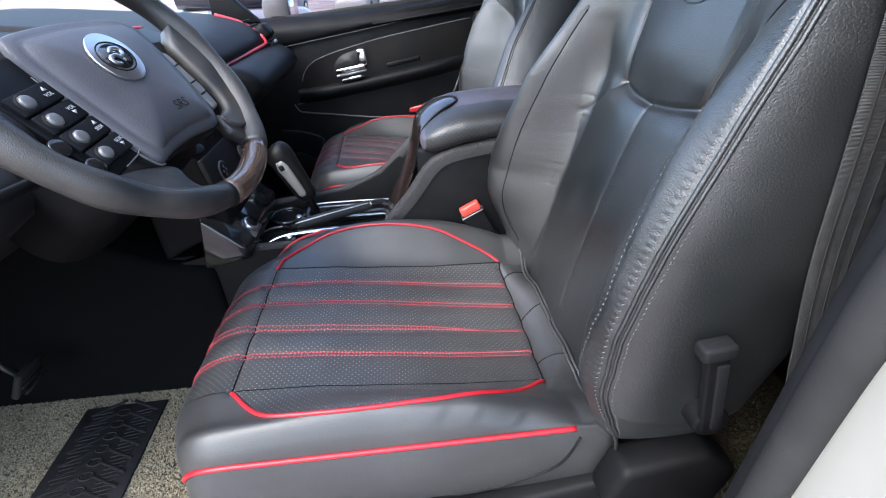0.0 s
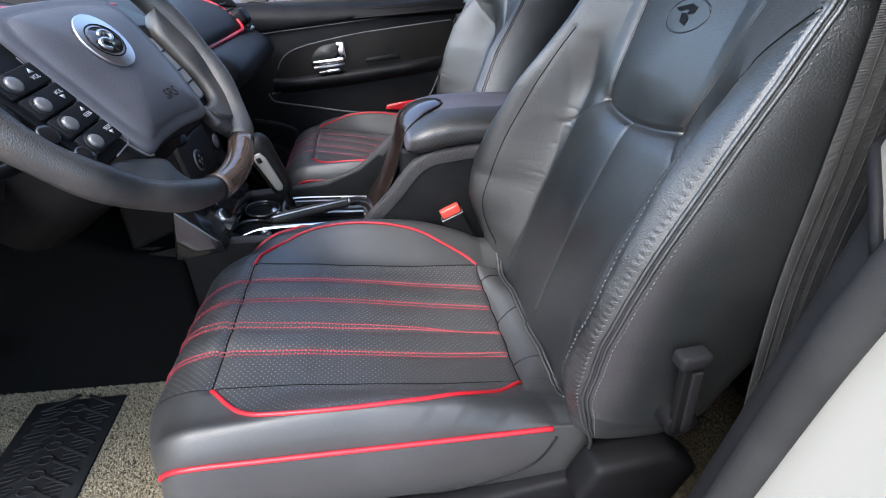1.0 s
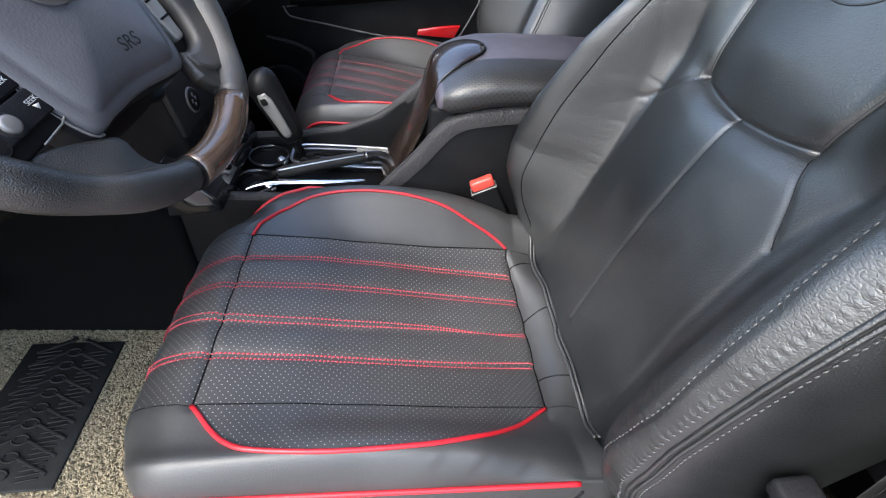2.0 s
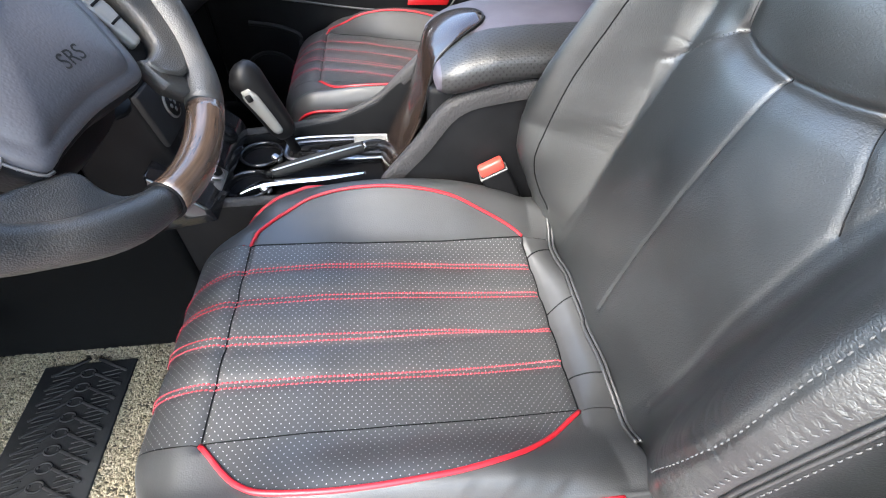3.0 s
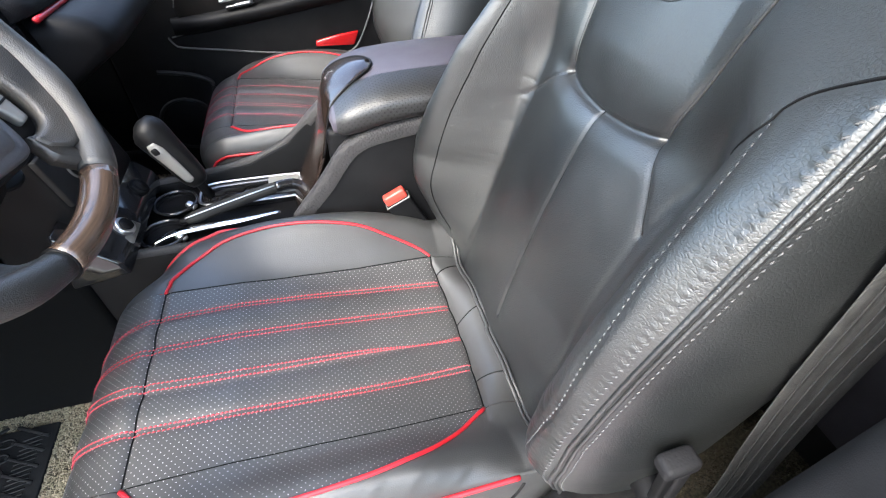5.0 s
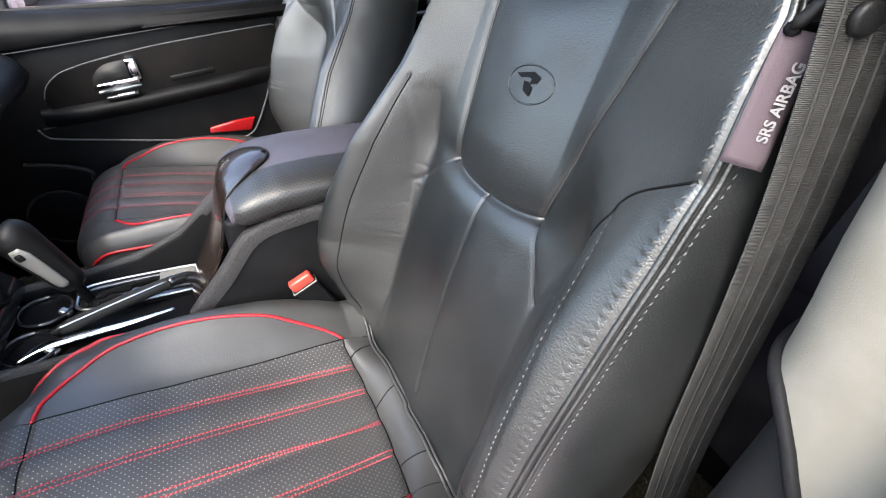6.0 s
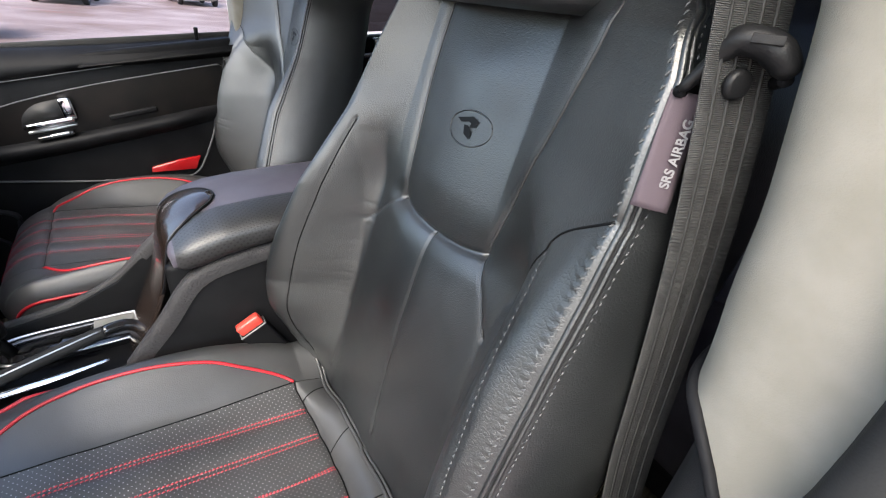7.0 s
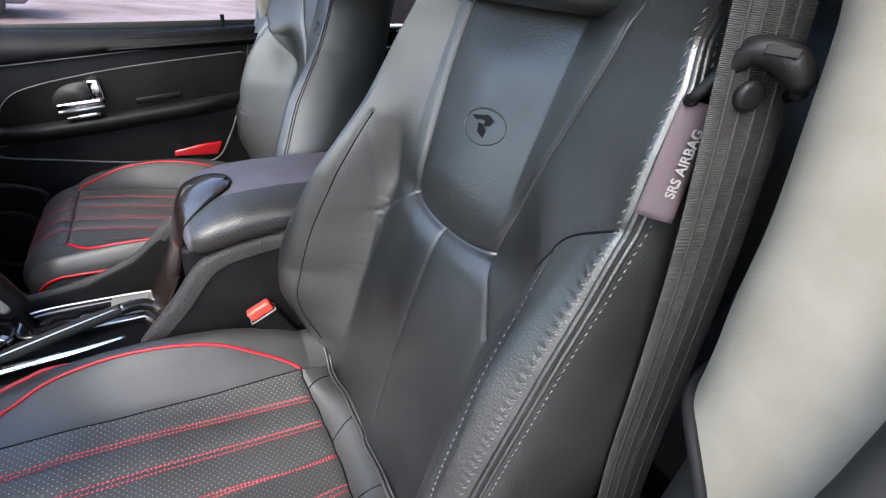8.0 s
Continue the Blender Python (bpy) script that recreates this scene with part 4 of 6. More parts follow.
def steering_wheel():
    w = thing("steering_wheel", "worn black leather steering wheel with a wooden rim section", "steering wheel")
    R, r = 0.196, 0.0180

    def rim(name, a0, a1, mat, label, grow=0.0):
        n = max(8, int(abs(a1 - a0) / 3))
        line = [(R * cos(radians(t)), R * sin(radians(t)), 0) for t in np.linspace(a0, a1, n)]
        rows = []
        for (x, y, z), t in zip(line, np.linspace(a0, a1, n)):
            u = Vector((cos(radians(t)), sin(radians(t)), 0))
            g = r + grow + 0.0012 * sin(t * 0.21) * (grow == 0)
            rows.append([tuple(Vector((x, y, z)) + u * (g * cos(k)) + Vector((0, 0, g * 1.12 * sin(k)))) for k in np.linspace(0, 2 * pi, 20, endpoint=False)])
        return sheet(name, rows, mat, w, label, close=True, caps=True)

    rim("rim_leather", -58.6, 261, WORN, "worn black leather rim")
    rim("rim_wood", -98.6, -59.0, RIM_WOOD, "glossy brown wood section of the rim", 0.0004)
    for t in (-58.8, -98.8):
        line = [(R * cos(radians(t + d)), R * sin(radians(t + d)), 0) for d in (-0.5, 0, 0.5)]
        tube("rim_joint", line, r + 0.0012, PLASTIC, w, sides=20)
    # hub: a tapering padded cover in a dark housing
    outline = spline([(-0.110, 0.030), (-0.108, 0.046), (-0.095, 0.059), (-0.020, 0.066), (0.058, 0.064), (0.082, 0.057), (0.093, 0.038), (0.094, 0.0), (0.091, -0.045), (0.083, -0.082), (0.076, -0.103),
                      (0.066, -0.1125), (0.045, -0.113), (0.0, -0.1115), (-0.048, -0.1165), (-0.072, -0.1215), (-0.081, -0.115), (-0.090, -0.090), (-0.099, -0.040), (-0.106, 0.0), (-0.110, 0.030)], 121)[:-1]

    def hub_ring(k, h):
        return [(-0.008 + (a + 0.008) * k, -0.028 + (b + 0.028) * k, h) for a, b in outline]

    sheet("hub_housing", [hub_ring(k, h) for k, h in ((0.90, -0.045), (1.0, -0.034), (1.02, -0.006), (1.015, 0.003), (0.96, 0.005))], SOFT, w, "black housing round the hub", close=True, caps=True)
    hub = sheet("hub", [hub_ring(k, h) for k, h in ((0.995, 0.002), (0.990, 0.009), (0.965, 0.0125), (0.90, 0.0145), (0.865, 0.0150), (0.850, 0.0165), (0.82, 0.0200), (0.74, 0.0240), (0.60, 0.0275), (0.4, 0.0305), (0.15, 0.032), (0.01, 0.032))], HUB, w, "dark grey padded hub", close=True)
    edge = hub_ring(1.012, 0.005)
    tube("hub_edge", edge[28:56], 0.0014, KNOB, hub, "thin bright line along the hub", sides=6)
    tube("hub_edge", edge[92:118], 0.0014, KNOB, hub, "thin bright line along the hub", sides=6)
    # round badge with plain shapes
    bx, by = -0.020, 0.000
    badge = part("badge", disc(0.0325, 0.004, (bx, by, 0.0325), (0, 0, 0), 40, 0.001), SATIN, hub, "round silver badge")
    part("badge_field", prism([(bx + a, by + b) for a, b in rounded(0.0215, 0.0165, 2.0, 36)], "z", 0.0344, 0.0350), GLOSS, badge)
    ring = [(bx + 0.0245 * cos(t), by + 0.0195 * sin(t), 0.0347) for t in np.linspace(0, 2 * pi, 41)]
    tube("badge_ring", ring, 0.0008, PLASTIC, badge, sides=6)
    for sgn in (-1, 1):
        line = [(bx + sgn * (0.004 + 0.0085 * cos(t)), by + sgn * 0.0045 + 0.0058 * sin(t), 0.0352) for t in np.linspace(-0.5 * pi, 0.95 * pi, 18)]
        tube("badge_shape", line, 0.0026, SATIN, badge, sides=6)
    lettering("moulded_word", "SRS", 0.0175, pose(0.011, -0.0745, 0.0287, 10, 0, 2), TRIM, hub)
    # left arm under the keys
    rows = []
    for t in np.linspace(0, 1, 12):
        wdt = 0.040 - 0.012 * sin(pi * t)
        rows.append([(-0.082 - t * 0.108, -0.012 + wdt * c, -0.002 + 0.009 * q - 0.004 * t) for c, q in rounded(1, 1, 2.6, 20)])
    sheet("arm", rows, WORN, w, "leather-wrapped arm", close=True, caps=True)
    # right arm: leather along the rim, round a slot with a grey rocker
    def lofted(inner, outer, low, high):
        a, b = spline(inner, 40), spline(outer, 40)
        rows = []
        for (ax, ay), (bx_, by_) in zip(a, b):
            rows.append([(ax + (bx_ - ax) * t, ay + (by_ - ay) * t, low + (high - low) * q) for t, q in
                         ((0.0, 0.0), (0.0, 0.62), (0.04, 0.86), (0.12, 0.98), (0.3, 1.0), (0.55, 1.0), (0.8, 1.04), (1.0, 1.1), (1.0, 0.0))])
        return sheet("arm", rows, WORN, w, "leather-wrapped arm beside the rocker", close=True, caps=True)

    turn = lambda a, q=0.188: (q * cos(radians(a)), q * sin(radians(a)))
    lofted([(0.168, 0.046), (0.150, 0.030), (0.139, 0.010), (0.138, -0.030), (0.135, -0.070), (0.124, -0.094), (0.104, -0.102), (0.090, -0.104)],
           [turn(15), turn(8), turn(0), turn(-14), turn(-28), turn(-40), (0.117, -0.133), (0.094, -0.118)], -0.014, 0.007)
    lofted([(0.090, -0.098), (0.104, -0.101), (0.122, -0.098)], [(0.088, -0.130), (0.104, -0.152), turn(-54, 0.184)], -0.015, 0.004)
    recess = part("switch_recess", prism([(0.085, 0.036), (0.150, 0.036), (0.146, -0.070), (0.132, -0.100), (0.080, -0.102)], "z", -0.030, -0.012, 0.003), KNOB_BLACK, w, "black recess in the arm")
    part("rocker_switch", prism([(0.105, 0.014), (0.122, 0.010), (0.128, -0.050), (0.122, -0.086), (0.108, -0.088), (0.104, -0.050)], "z", -0.014, -0.001, 0.004, 3), DULL, recess, "pale grey rocker switch")
    for y in (-0.012, -0.042, -0.062):
        part("rocker_mark", block((0.017, 0.0024, 0.0012), (0.115, y, -0.0008), 0.0004, (0, 0, 8)), PLASTIC, recess)
    foot = [tuple(p) for p in spline([(-0.160, -0.100), (-0.112, -0.110), (-0.075, -0.122), (-0.058, -0.130), (-0.056, -0.140), (-0.058, -0.152), (-0.050, -0.168), (-0.028, -0.180), (-0.060, -0.192), (-0.10, -0.175), (-0.160, -0.122), (-0.160, -0.100)], 44)[:-1]]
    part("lower_arm", prism(foot, "z", -0.016, 0.004, 0.006, 3), WORN, w, "broad leather-wrapped lower arm")
    # switch plate with worded keys
    plate = part("switch_plate", prism([(-0.176, 0.034), (-0.108, 0.040), (-0.084, -0.100), (-0.146, -0.112)], "z", -0.010, 0.006, 0.003), PLASTIC, w, "black plate with four round silver switches")
    for k, word in enumerate(("VOL", "VOL", "SEEK", "SEEK")):
        x, y = -0.145 + 0.0058 * k, -0.013 - 0.0240 * k
        part("switch_key", block((0.058, 0.0226, 0.006), (x + 0.014, y + 0.003, 0.007), 0.0016, (0, 0, 9)), SOFT, plate)
        part("switch_collar", disc(0.0108, 0.003, (x, y, 0.0102), (0, 0, 0), 28, 0.001, 0.0098), TRIM, plate)
        part("switch_knob", disc(0.0084, 0.006, (x, y, 0.0122), (0, 0, 0), 28, 0.002, 0.0070), KNOB, plate, "round dull silver switch")
        up = k % 2 == 0
        lettering("switch_word", word, 0.0058, pose(x + 0.030, y + (0.003 if up else 0.008), 0.0103, 0, 0, 9), PALE_PRINT, plate)
        tip = [(x + 0.030 + a, y + (0.0100 if up else 0.0025) + b * (1 if up else -1)) for a, b in ((-0.003, -0.002), (0.003, -0.002), (0.0, 0.0025))]
        part("switch_arrow", prism(tip, "z", 0.0100, 0.0104), PALE_PRINT, plate)
    for x, y in ((-0.160, -0.062), (-0.148, -0.092)):
        part("round_switch", disc(0.0105, 0.008, (x, y, 0.006), (0, 0, 0), 24, 0.002), GLOSS, plate, "small black round switch")
    line = [(-0.104 + 0.0180 * t, 0.004 - 0.1000 * t, 0.0085) for t in np.linspace(0, 1, 12)] + [(-0.094 - 0.026 * t, -0.1005 - 0.006 * t, 0.0085) for t in np.linspace(0, 1, 8)]
    tube("key_line", line, 0.0009, KNOB, plate, "thin bright line beside the keys", sides=6)
    # column behind the wheel
    rows = [[(0.085 * s * c * 1.0, -0.05 + 0.075 * s * d, h) for c, d in rounded(1, 1, 3.0, 32)] for s, h in ((0.6, -0.03), (1.0, -0.045), (1.05, -0.10), (1.0, -0.26))]
    sheet("column_shroud", rows, PLASTIC, w, "black plastic steering column shroud", close=True, caps=True)
    part("stalk", block((0.15, 0.014, 0.012), (0.13, -0.055, -0.075), 0.005), PLASTIC, w)
    part("stalk", block((0.15, 0.014, 0.012), (-0.13, -0.055, -0.075), 0.005), PLASTIC, w)
    part("keyhole_plate", disc(0.020, 0.006, (0.098, -0.105, -0.085), (-40, 0, 20), 24, 0.002), PLASTIC, w)
    w.matrix_world = wheel_frame()
    return w


steering_wheel()


def dashboard():
    d = thing("dashboard", "black dashboard with red piping along its edges", "dashboard")
    pad = [(-1.25, 0.80), (-1.25, 0.90), (-0.80, 0.885), (-0.62, 0.872), (-0.52, 0.850), (-0.472, 0.818), (-0.455, 0.796), (-0.470, 0.785), (-0.60, 0.775)]
    low = [(-0.60, 0.778), (-0.455, 0.782), (-0.405, 0.770), (-0.375, 0.745), (-0.375, 0.715), (-0.41, 0.690), (-0.52, 0.615), (-0.60, 0.560), (-0.72, 0.52), (-1.1, 0.52), (-1.1, 0.77)]

    def run(name, profile, y0, y1, mat, shift, label="", n=14, bow=0.0):
        closed = profile + [profile[0]]
        line = spline(closed, 60)[:-1]
        rows = [[(x + shift + bow * (1 - (2 * t - 1) ** 2) + 0.02 * (abs(2 * t - 1) ** 8) * -1, y0 + (y1 - y0) * t, z) for x, z in line] for t in np.linspace(0, 1, n)]
        return sheet(name, rows, mat, d, label, close=True, caps=True)

    run("upper_pad", pad, 1.22, 1.80, SOFT, 0.0, "soft dark grey pad", bow=0.0)
    run("glovebox_front", low, 1.26, 1.815, PLASTIC, 0.0, "black glovebox front", bow=0.0)
    run("upper_pad", pad, 0.36, 1.22, SOFT, -0.12, "soft dark grey pad over the dials")
    run("knee_panel", low, 0.38, 1.0, TRIM, -0.15, "black knee panel below the wheel")
    # red piping on the passenger side
    line = spline([(-0.463, 1.24, 0.785), (-0.457, 1.45, 0.786), (-0.452, 1.66, 0.788), (-0.452, 1.70, 0.793), (-0.475, 1.728, 0.818), (-0.53, 1.74, 0.850), (-0.60, 1.74, 0.872)], 60)
    tube("red_piping", line, 0.0055, RED, d, "red piping along the pad's edge")
    line = spline([(-0.60, 1.25, 0.876), (-0.68, 0.95, 0.884), (-0.66, 0.75, 0.90), (-0.68, 0.50, 0.884)], 50)
    tube("red_piping", line, 0.005, RED, d, "red piping along the pad's edge")
    # outer air vent
    vent = part("air_vent", block((0.100, 0.070, 0.045), (-0.486, 1.755, 0.800), 0.012, (0, -38, 0), 3), PLASTIC, d, "black slatted air vent")
    for k in range(5):
        part("vent_slat", block((0.010, 0.060, 0.006), (-0.512 + 0.018 * k, 1.755, 0.852 - 0.014 * k), 0.002, (0, -10, 0)), SOFT, vent)
    part("vent_knob", block((0.016, 0.022, 0.012), (-0.436, 1.755, 0.788), 0.004, (0, -38, 0)), SATIN, vent)
    # middle stack
    stack = part("dash_middle", prism([(-0.60, 0.88), (-0.50, 0.84), (-0.455, 0.60), (-0.43, 0.50), (-0.60, 0.42)], "y", 1.00, 1.26, 0.012, 3), PLASTIC, d, "grey middle stack")
    flat_sides(stack)
    for k in range(4):
        part("stack_button", block((0.008, 0.045, 0.022), (-0.476 + 0.004 * k, 1.05 + 0.055 * k, 0.675), 0.003, (0, -12, 0)), PLASTIC, stack)
    # grey plate with an oval marked key
    plate = part("key_plate", block((0.012, 0.172, 0.088), (-0.4555, 1.090, 0.606), 0.003, (0, -11, 0)), TRIM, stack, "grey plate with a round marked key")
    key = part("round_key", disc(0.0225, 0.005, (-0.4480, 1.076, 0.601), (0, 79, 0), 32, 0.0015), KNOB, plate, "dull silver round key")
    part("key_face", disc(0.0195, 0.003, (-0.4462, 1.076, 0.6014), (0, 79, 0), 32), PLASTIC, key)
    for dy, dz in ((0.0, 0.009), (0.0, -0.009), (0.0075, 0.0), (-0.0075, 0.0)):
        part("key_lobe", disc(0.0038, 0.0016, (-0.4452 - dz * 0.19, 1.076 + dy, 0.6016 + dz), (0, 79, 0), 14), KNOB, key)
    for y in (1.07, 1.19):
        part("stack_dial", disc(0.024, 0.02, (-0.452, y, 0.555), (0, 78, 0), 24, 0.004), PLASTIC, stack)
    part("screen", block((0.008, 0.20, 0.10), (-0.482, 1.13, 0.74), 0.003, (0, -11, 0)), GLOSS, stack)
    part("switch_oval", disc(0.017, 0.006, (-0.4535, 1.225, 0.594), (0, 78, 0), 24, 0.002), KNOB, stack, "oval switch")
    # sloped tray with the lighter
    tray = part("lighter_panel", prism([(-0.48, 0.545), (-0.405, 0.470), (-0.395, 0.440), (-0.50, 0.42)], "y", 0.955, 1.26, 0.006), GLOSS, d, "gloss black panel with a lighter socket")
    for y, m in ((1.045, SATIN), (1.175, PLASTIC)):
        part("lighter_socket", disc(0.019, 0.016, (-0.413, y, 0.480), (0, 45, 0), 28, 0.004), m, tray, "ringed lighter socket")
        part("socket_hole", disc(0.0125, 0.004, (-0.4065, y, 0.4865), (0, 45, 0), 24), PLASTIC, tray)
    part("socket_plate", block((0.050, 0.058, 0.004), (-0.4155, 1.046, 0.4775), 0.002, (0, 45, 0)), KNOB, tray, "grey square plate round the socket")


dashboard()

# ---- centre console ----


def console():
    c = thing("center_console", "black centre console with chrome lines and a wooden armrest front", "console")
    side = [(-0.62, 0.02), (-0.62, 0.40), (-0.50, 0.43), (-0.12, 0.440), (-0.085, 0.490), (-0.045, 0.538), (-0.010, 0.590), (0.018, 0.618), (0.08, 0.638), (0.18, 0.652), (0.42, 0.665), (0.42, 0.02)]
    far = [(-0.62, 0.02), (-0.62, 0.40), (-0.50, 0.43), (-0.34, 0.444), (-0.20, 0.468), (-0.11, 0.508), (-0.045, 0.570), (0.018, 0.622), (0.08, 0.638), (0.18, 0.652), (0.42, 0.665), (0.42, 0.02)]
    for outline, y0, y1 in ((side, 1.005, 1.03), (far, 1.235, 1.26)):
        flat_sides(part("side_wall", prism(outline, "y", y0, y1, 0.003), PLASTIC, c, "black console side"))
    line = spline([(-0.50, 0.435), (-0.14, 0.443), (-0.105, 0.470), (-0.081, 0.498), (-0.041, 0.545), (0.002, 0.605), (0.035, 0.630), (0.078, 0.642), (0.178, 0.656), (0.40, 0.670)], 60)
    far_line = spline([(-0.50, 0.433), (-0.34, 0.448), (-0.20, 0.472), (-0.11, 0.512), (-0.045, 0.574), (0.018, 0.626), (0.08, 0.642), (0.178, 0.656), (0.40, 0.670)], 60)
    for line, y, s in ((line, 1.012, 1), (far_line, 1.252, -1)):
        rows = []
        for i, (x, z) in enumerate(line):
            t = np.array(line[min(i + 1, 59)]) - np.array(line[max(i - 1, 0)])
            t /= np.linalg.norm(t)
            n = np.array((-t[1], t[0]))
            wd = 0.007 + 0.005 * smooth01(-0.12, -0.03, x)
            rows.append([(x + n[0] * h, y + s * k * wd * 1.6, z + n[1] * h) for k, h in ((-0.55, -0.022), (-0.6, -0.004), (-0.45, 0.004), (0.0, 0.007), (0.6, 0.006), (1.0, 0.001), (1.0, -0.015))])
        sheet("edge_band", rows, BAND, c, "grained dark grey edge of the console", flip=s < 0)
    part("deck", block((0.56, 0.22, 0.03), (-0.36, 1.13, 0.405), 0.004), PLASTIC, c)
    part("box", block((0.44, 0.21, 0.30), (0.20, 1.13, 0.49), 0.01), PLASTIC, c)
    # shift gate
    gate = part("shift_gate", prism([(a - 0.185, b + 1.183) for a, b in rounded(0.120, 0.042, 4.5, 40)], "z", 0.418, 0.436, 0.003), GLOSS, c, "gloss black shift gate framed in chrome")
    line = [(a - 0.185, b + 1.183, 0.437) for a, b in rounded(0.123, 0.045, 4.5, 60)]
    tube("chrome_frame", line + line[:2], 0.0036, SATIN, gate, "chrome frame", sides=8, squash=0.7)
    part("silver_plate", block((0.100, 0.064, 0.006), (-0.115, 1.186, 0.439), 0.002), DULL, gate, "silver plate behind the lever")
    part("gate_slot", prism([(-0.292, 1.176), (-0.262, 1.171), (-0.257, 1.183), (-0.22, 1.179), (-0.215, 1.191), (-0.17, 1.189), (-0.17, 1.199), (-0.292, 1.193)], "z", 0.437, 0.4395), PLASTIC, gate)
    # chrome line on the near edge
    rows = spline([(-0.385, 1.045, 0.428), (-0.35, 1.060, 0.436), (-0.30, 1.066, 0.438), (-0.22, 1.072, 0.438), (-0.14, 1.082, 0.440)], 40)
    tube("chrome_strip", rows, np.interp(np.linspace(0, 1, 40), (0, 0.2, 0.6, 1), (0.004, 0.011, 0.010, 0.004)), CHROME, c, "broad chrome strip beside the seat", sides=12, squash=0.45)
    # cup holders
    for x, y in ((-0.366, 1.072), (-0.360, 1.178)):
        ring = [(x + 0.043 * cos(t), y + 0.043 * sin(t), 0.430) for t in np.linspace(0, 2 * pi, 49)]
        cup = tube("cup_ring", ring, 0.0045, GLOSS, c, "rim of a round cup holder", sides=8)
        rows = [[(x + q * cos(t), y + q * sin(t), z) for t in np.linspace(0, 2 * pi, 32, endpoint=False)] for q, z in ((0.042, 0.43), (0.039, 0.422), (0.036, 0.36), (0.001, 0.358))]
        sheet("cup_well", rows, GLOSS, cup, close=True)
        part("cup_clip", block((0.022, 0.014, 0.010), (x + 0.034, y - 0.018, 0.430), 0.003, (0, 20, -30)), SATIN, cup)
    # armrest lid
    rows = []
    for x, zl, zh, y0, y1 in ((-0.012, 0.650, 0.662, 1.05, 1.22), (-0.006, 0.632, 0.676, 1.012, 1.245), (0.012, 0.626, 0.692, 1.000, 1.260), (0.040, 0.630, 0.706, 0.996, 1.265),
                              (0.080, 0.643, 0.716, 0.994, 1.266), (0.14, 0.652, 0.722, 0.994, 1.266), (0.25, 0.660, 0.726, 0.994, 1.266), (0.38, 0.668, 0.728, 0.994, 1.266), (0.395, 0.680, 0.715, 1.01, 1.25)):
        ring = []
        for a, b in rounded(1, 1, 3.2, 48):
            y = (y0 + y1) / 2 + a * (y1 - y0) / 2
            z = (zl + zh) / 2 + b * (zh - zl) / 2
            ring.append((x, y, z))
        rows.append(ring)
    fine = []
    for a, b in zip(rows[:-1], rows[1:]):
        for t in np.linspace(0, 1, 4, endpoint=False):
            fine.append([tuple(np.array(p) * (1 - t) + np.array(q) * t) for p, q in zip(a, b)])
    fine.append(rows[-1])
    lid = sheet("armrest_lid", fine, ARM_LEATHER, c, "padded leather armrest lid", close=True, caps=True)
    strip = []
    for x in np.linspace(0.0, 0.39, 40):
        xs = [r[0][0] for r in fine]
        k = int(np.clip(np.searchsorted(xs, x), 1, len(xs) - 1))
        t = (x - xs[k - 1]) / (xs[k] - xs[k - 1] + 1e-9)
        prof = np.array(fine[k - 1]) * (1 - t) + np.array(fine[k]) * t
        idx = list(range(15, 30))
        cy, cz = prof[:, 1].mean(), prof[:, 2].mean()
        strip.append([(p[0], cy + (p[1] - cy) * 1.008, cz + (p[2] - cz) * 1.02) for p in prof[idx]])
    sheet("perforated_strip", strip, ARM_PERFORATED, lid, "perforated leather side of the armrest")
    # wooden front with its oval top
    rows = []
    for x, z, w in spline([(-0.098, 0.438, 0.080), (-0.080, 0.475, 0.083), (-0.052, 0.530, 0.086), (-0.028, 0.590, 0.088), (-0.016, 0.640, 0.086), (-0.004, 0.675, 0.080), (0.022, 0.698, 0.069), (0.050, 0.7115, 0.052), (0.072, 0.7175, 0.032), (0.082, 0.719, 0.010)], 40):
        rows.append([(x - 0.010 * (1 - (k * k)), 1.13 + w * k, z + 0.003 * (1 - k * k)) for k in np.linspace(-1, 1, 16)])
    front = sheet("wood_front", rows, WOOD, c, "glossy burl wood front of the armrest", flip=True)
    front.modifiers.new("thick", "SOLIDIFY").thickness = 0.004
    edge = [tuple(np.array(r[0])) for r in rows[16:]] + [tuple(r[-1]) for r in rows[:15:-1]]
    tube("lid_edge", edge, 0.0022, PLASTIC, front, sides=6)
    # handbrake
    hb = thing("handbrake", "black leather handbrake lever lying beside the shift gate", "handbrake")
    line = spline([(-0.060, 1.160, 0.436), (-0.098, 1.152, 0.455), (-0.128, 1.146, 0.462), (-0.215, 1.120, 0.456), (-0.302, 1.094, 0.447), (-0.322, 1.089, 0.444)], 40)
    tube("handbrake_grip", line[12:], np.interp(np.linspace(0, 1, 28), (0, 0.1, 0.9, 1), (0.011, 0.0130, 0.0130, 0.009)), RUBBER, hb, "grained leather grip", sides=16)
    tube("handbrake_arm", line[:14], 0.012, GLOSS, hb, "gloss black arm", sides=14)
    tube("handbrake_line", [(p[0], p[1] - 0.008, p[2] + 0.010) for p in line[13:]], 0.0016, SATIN, hb, sides=6)
    part("handbrake_button", disc(0.007, 0.014, (-0.327, 1.088, 0.4435), (0, 80, 0), 16, 0.002), PLASTIC, hb)


console()


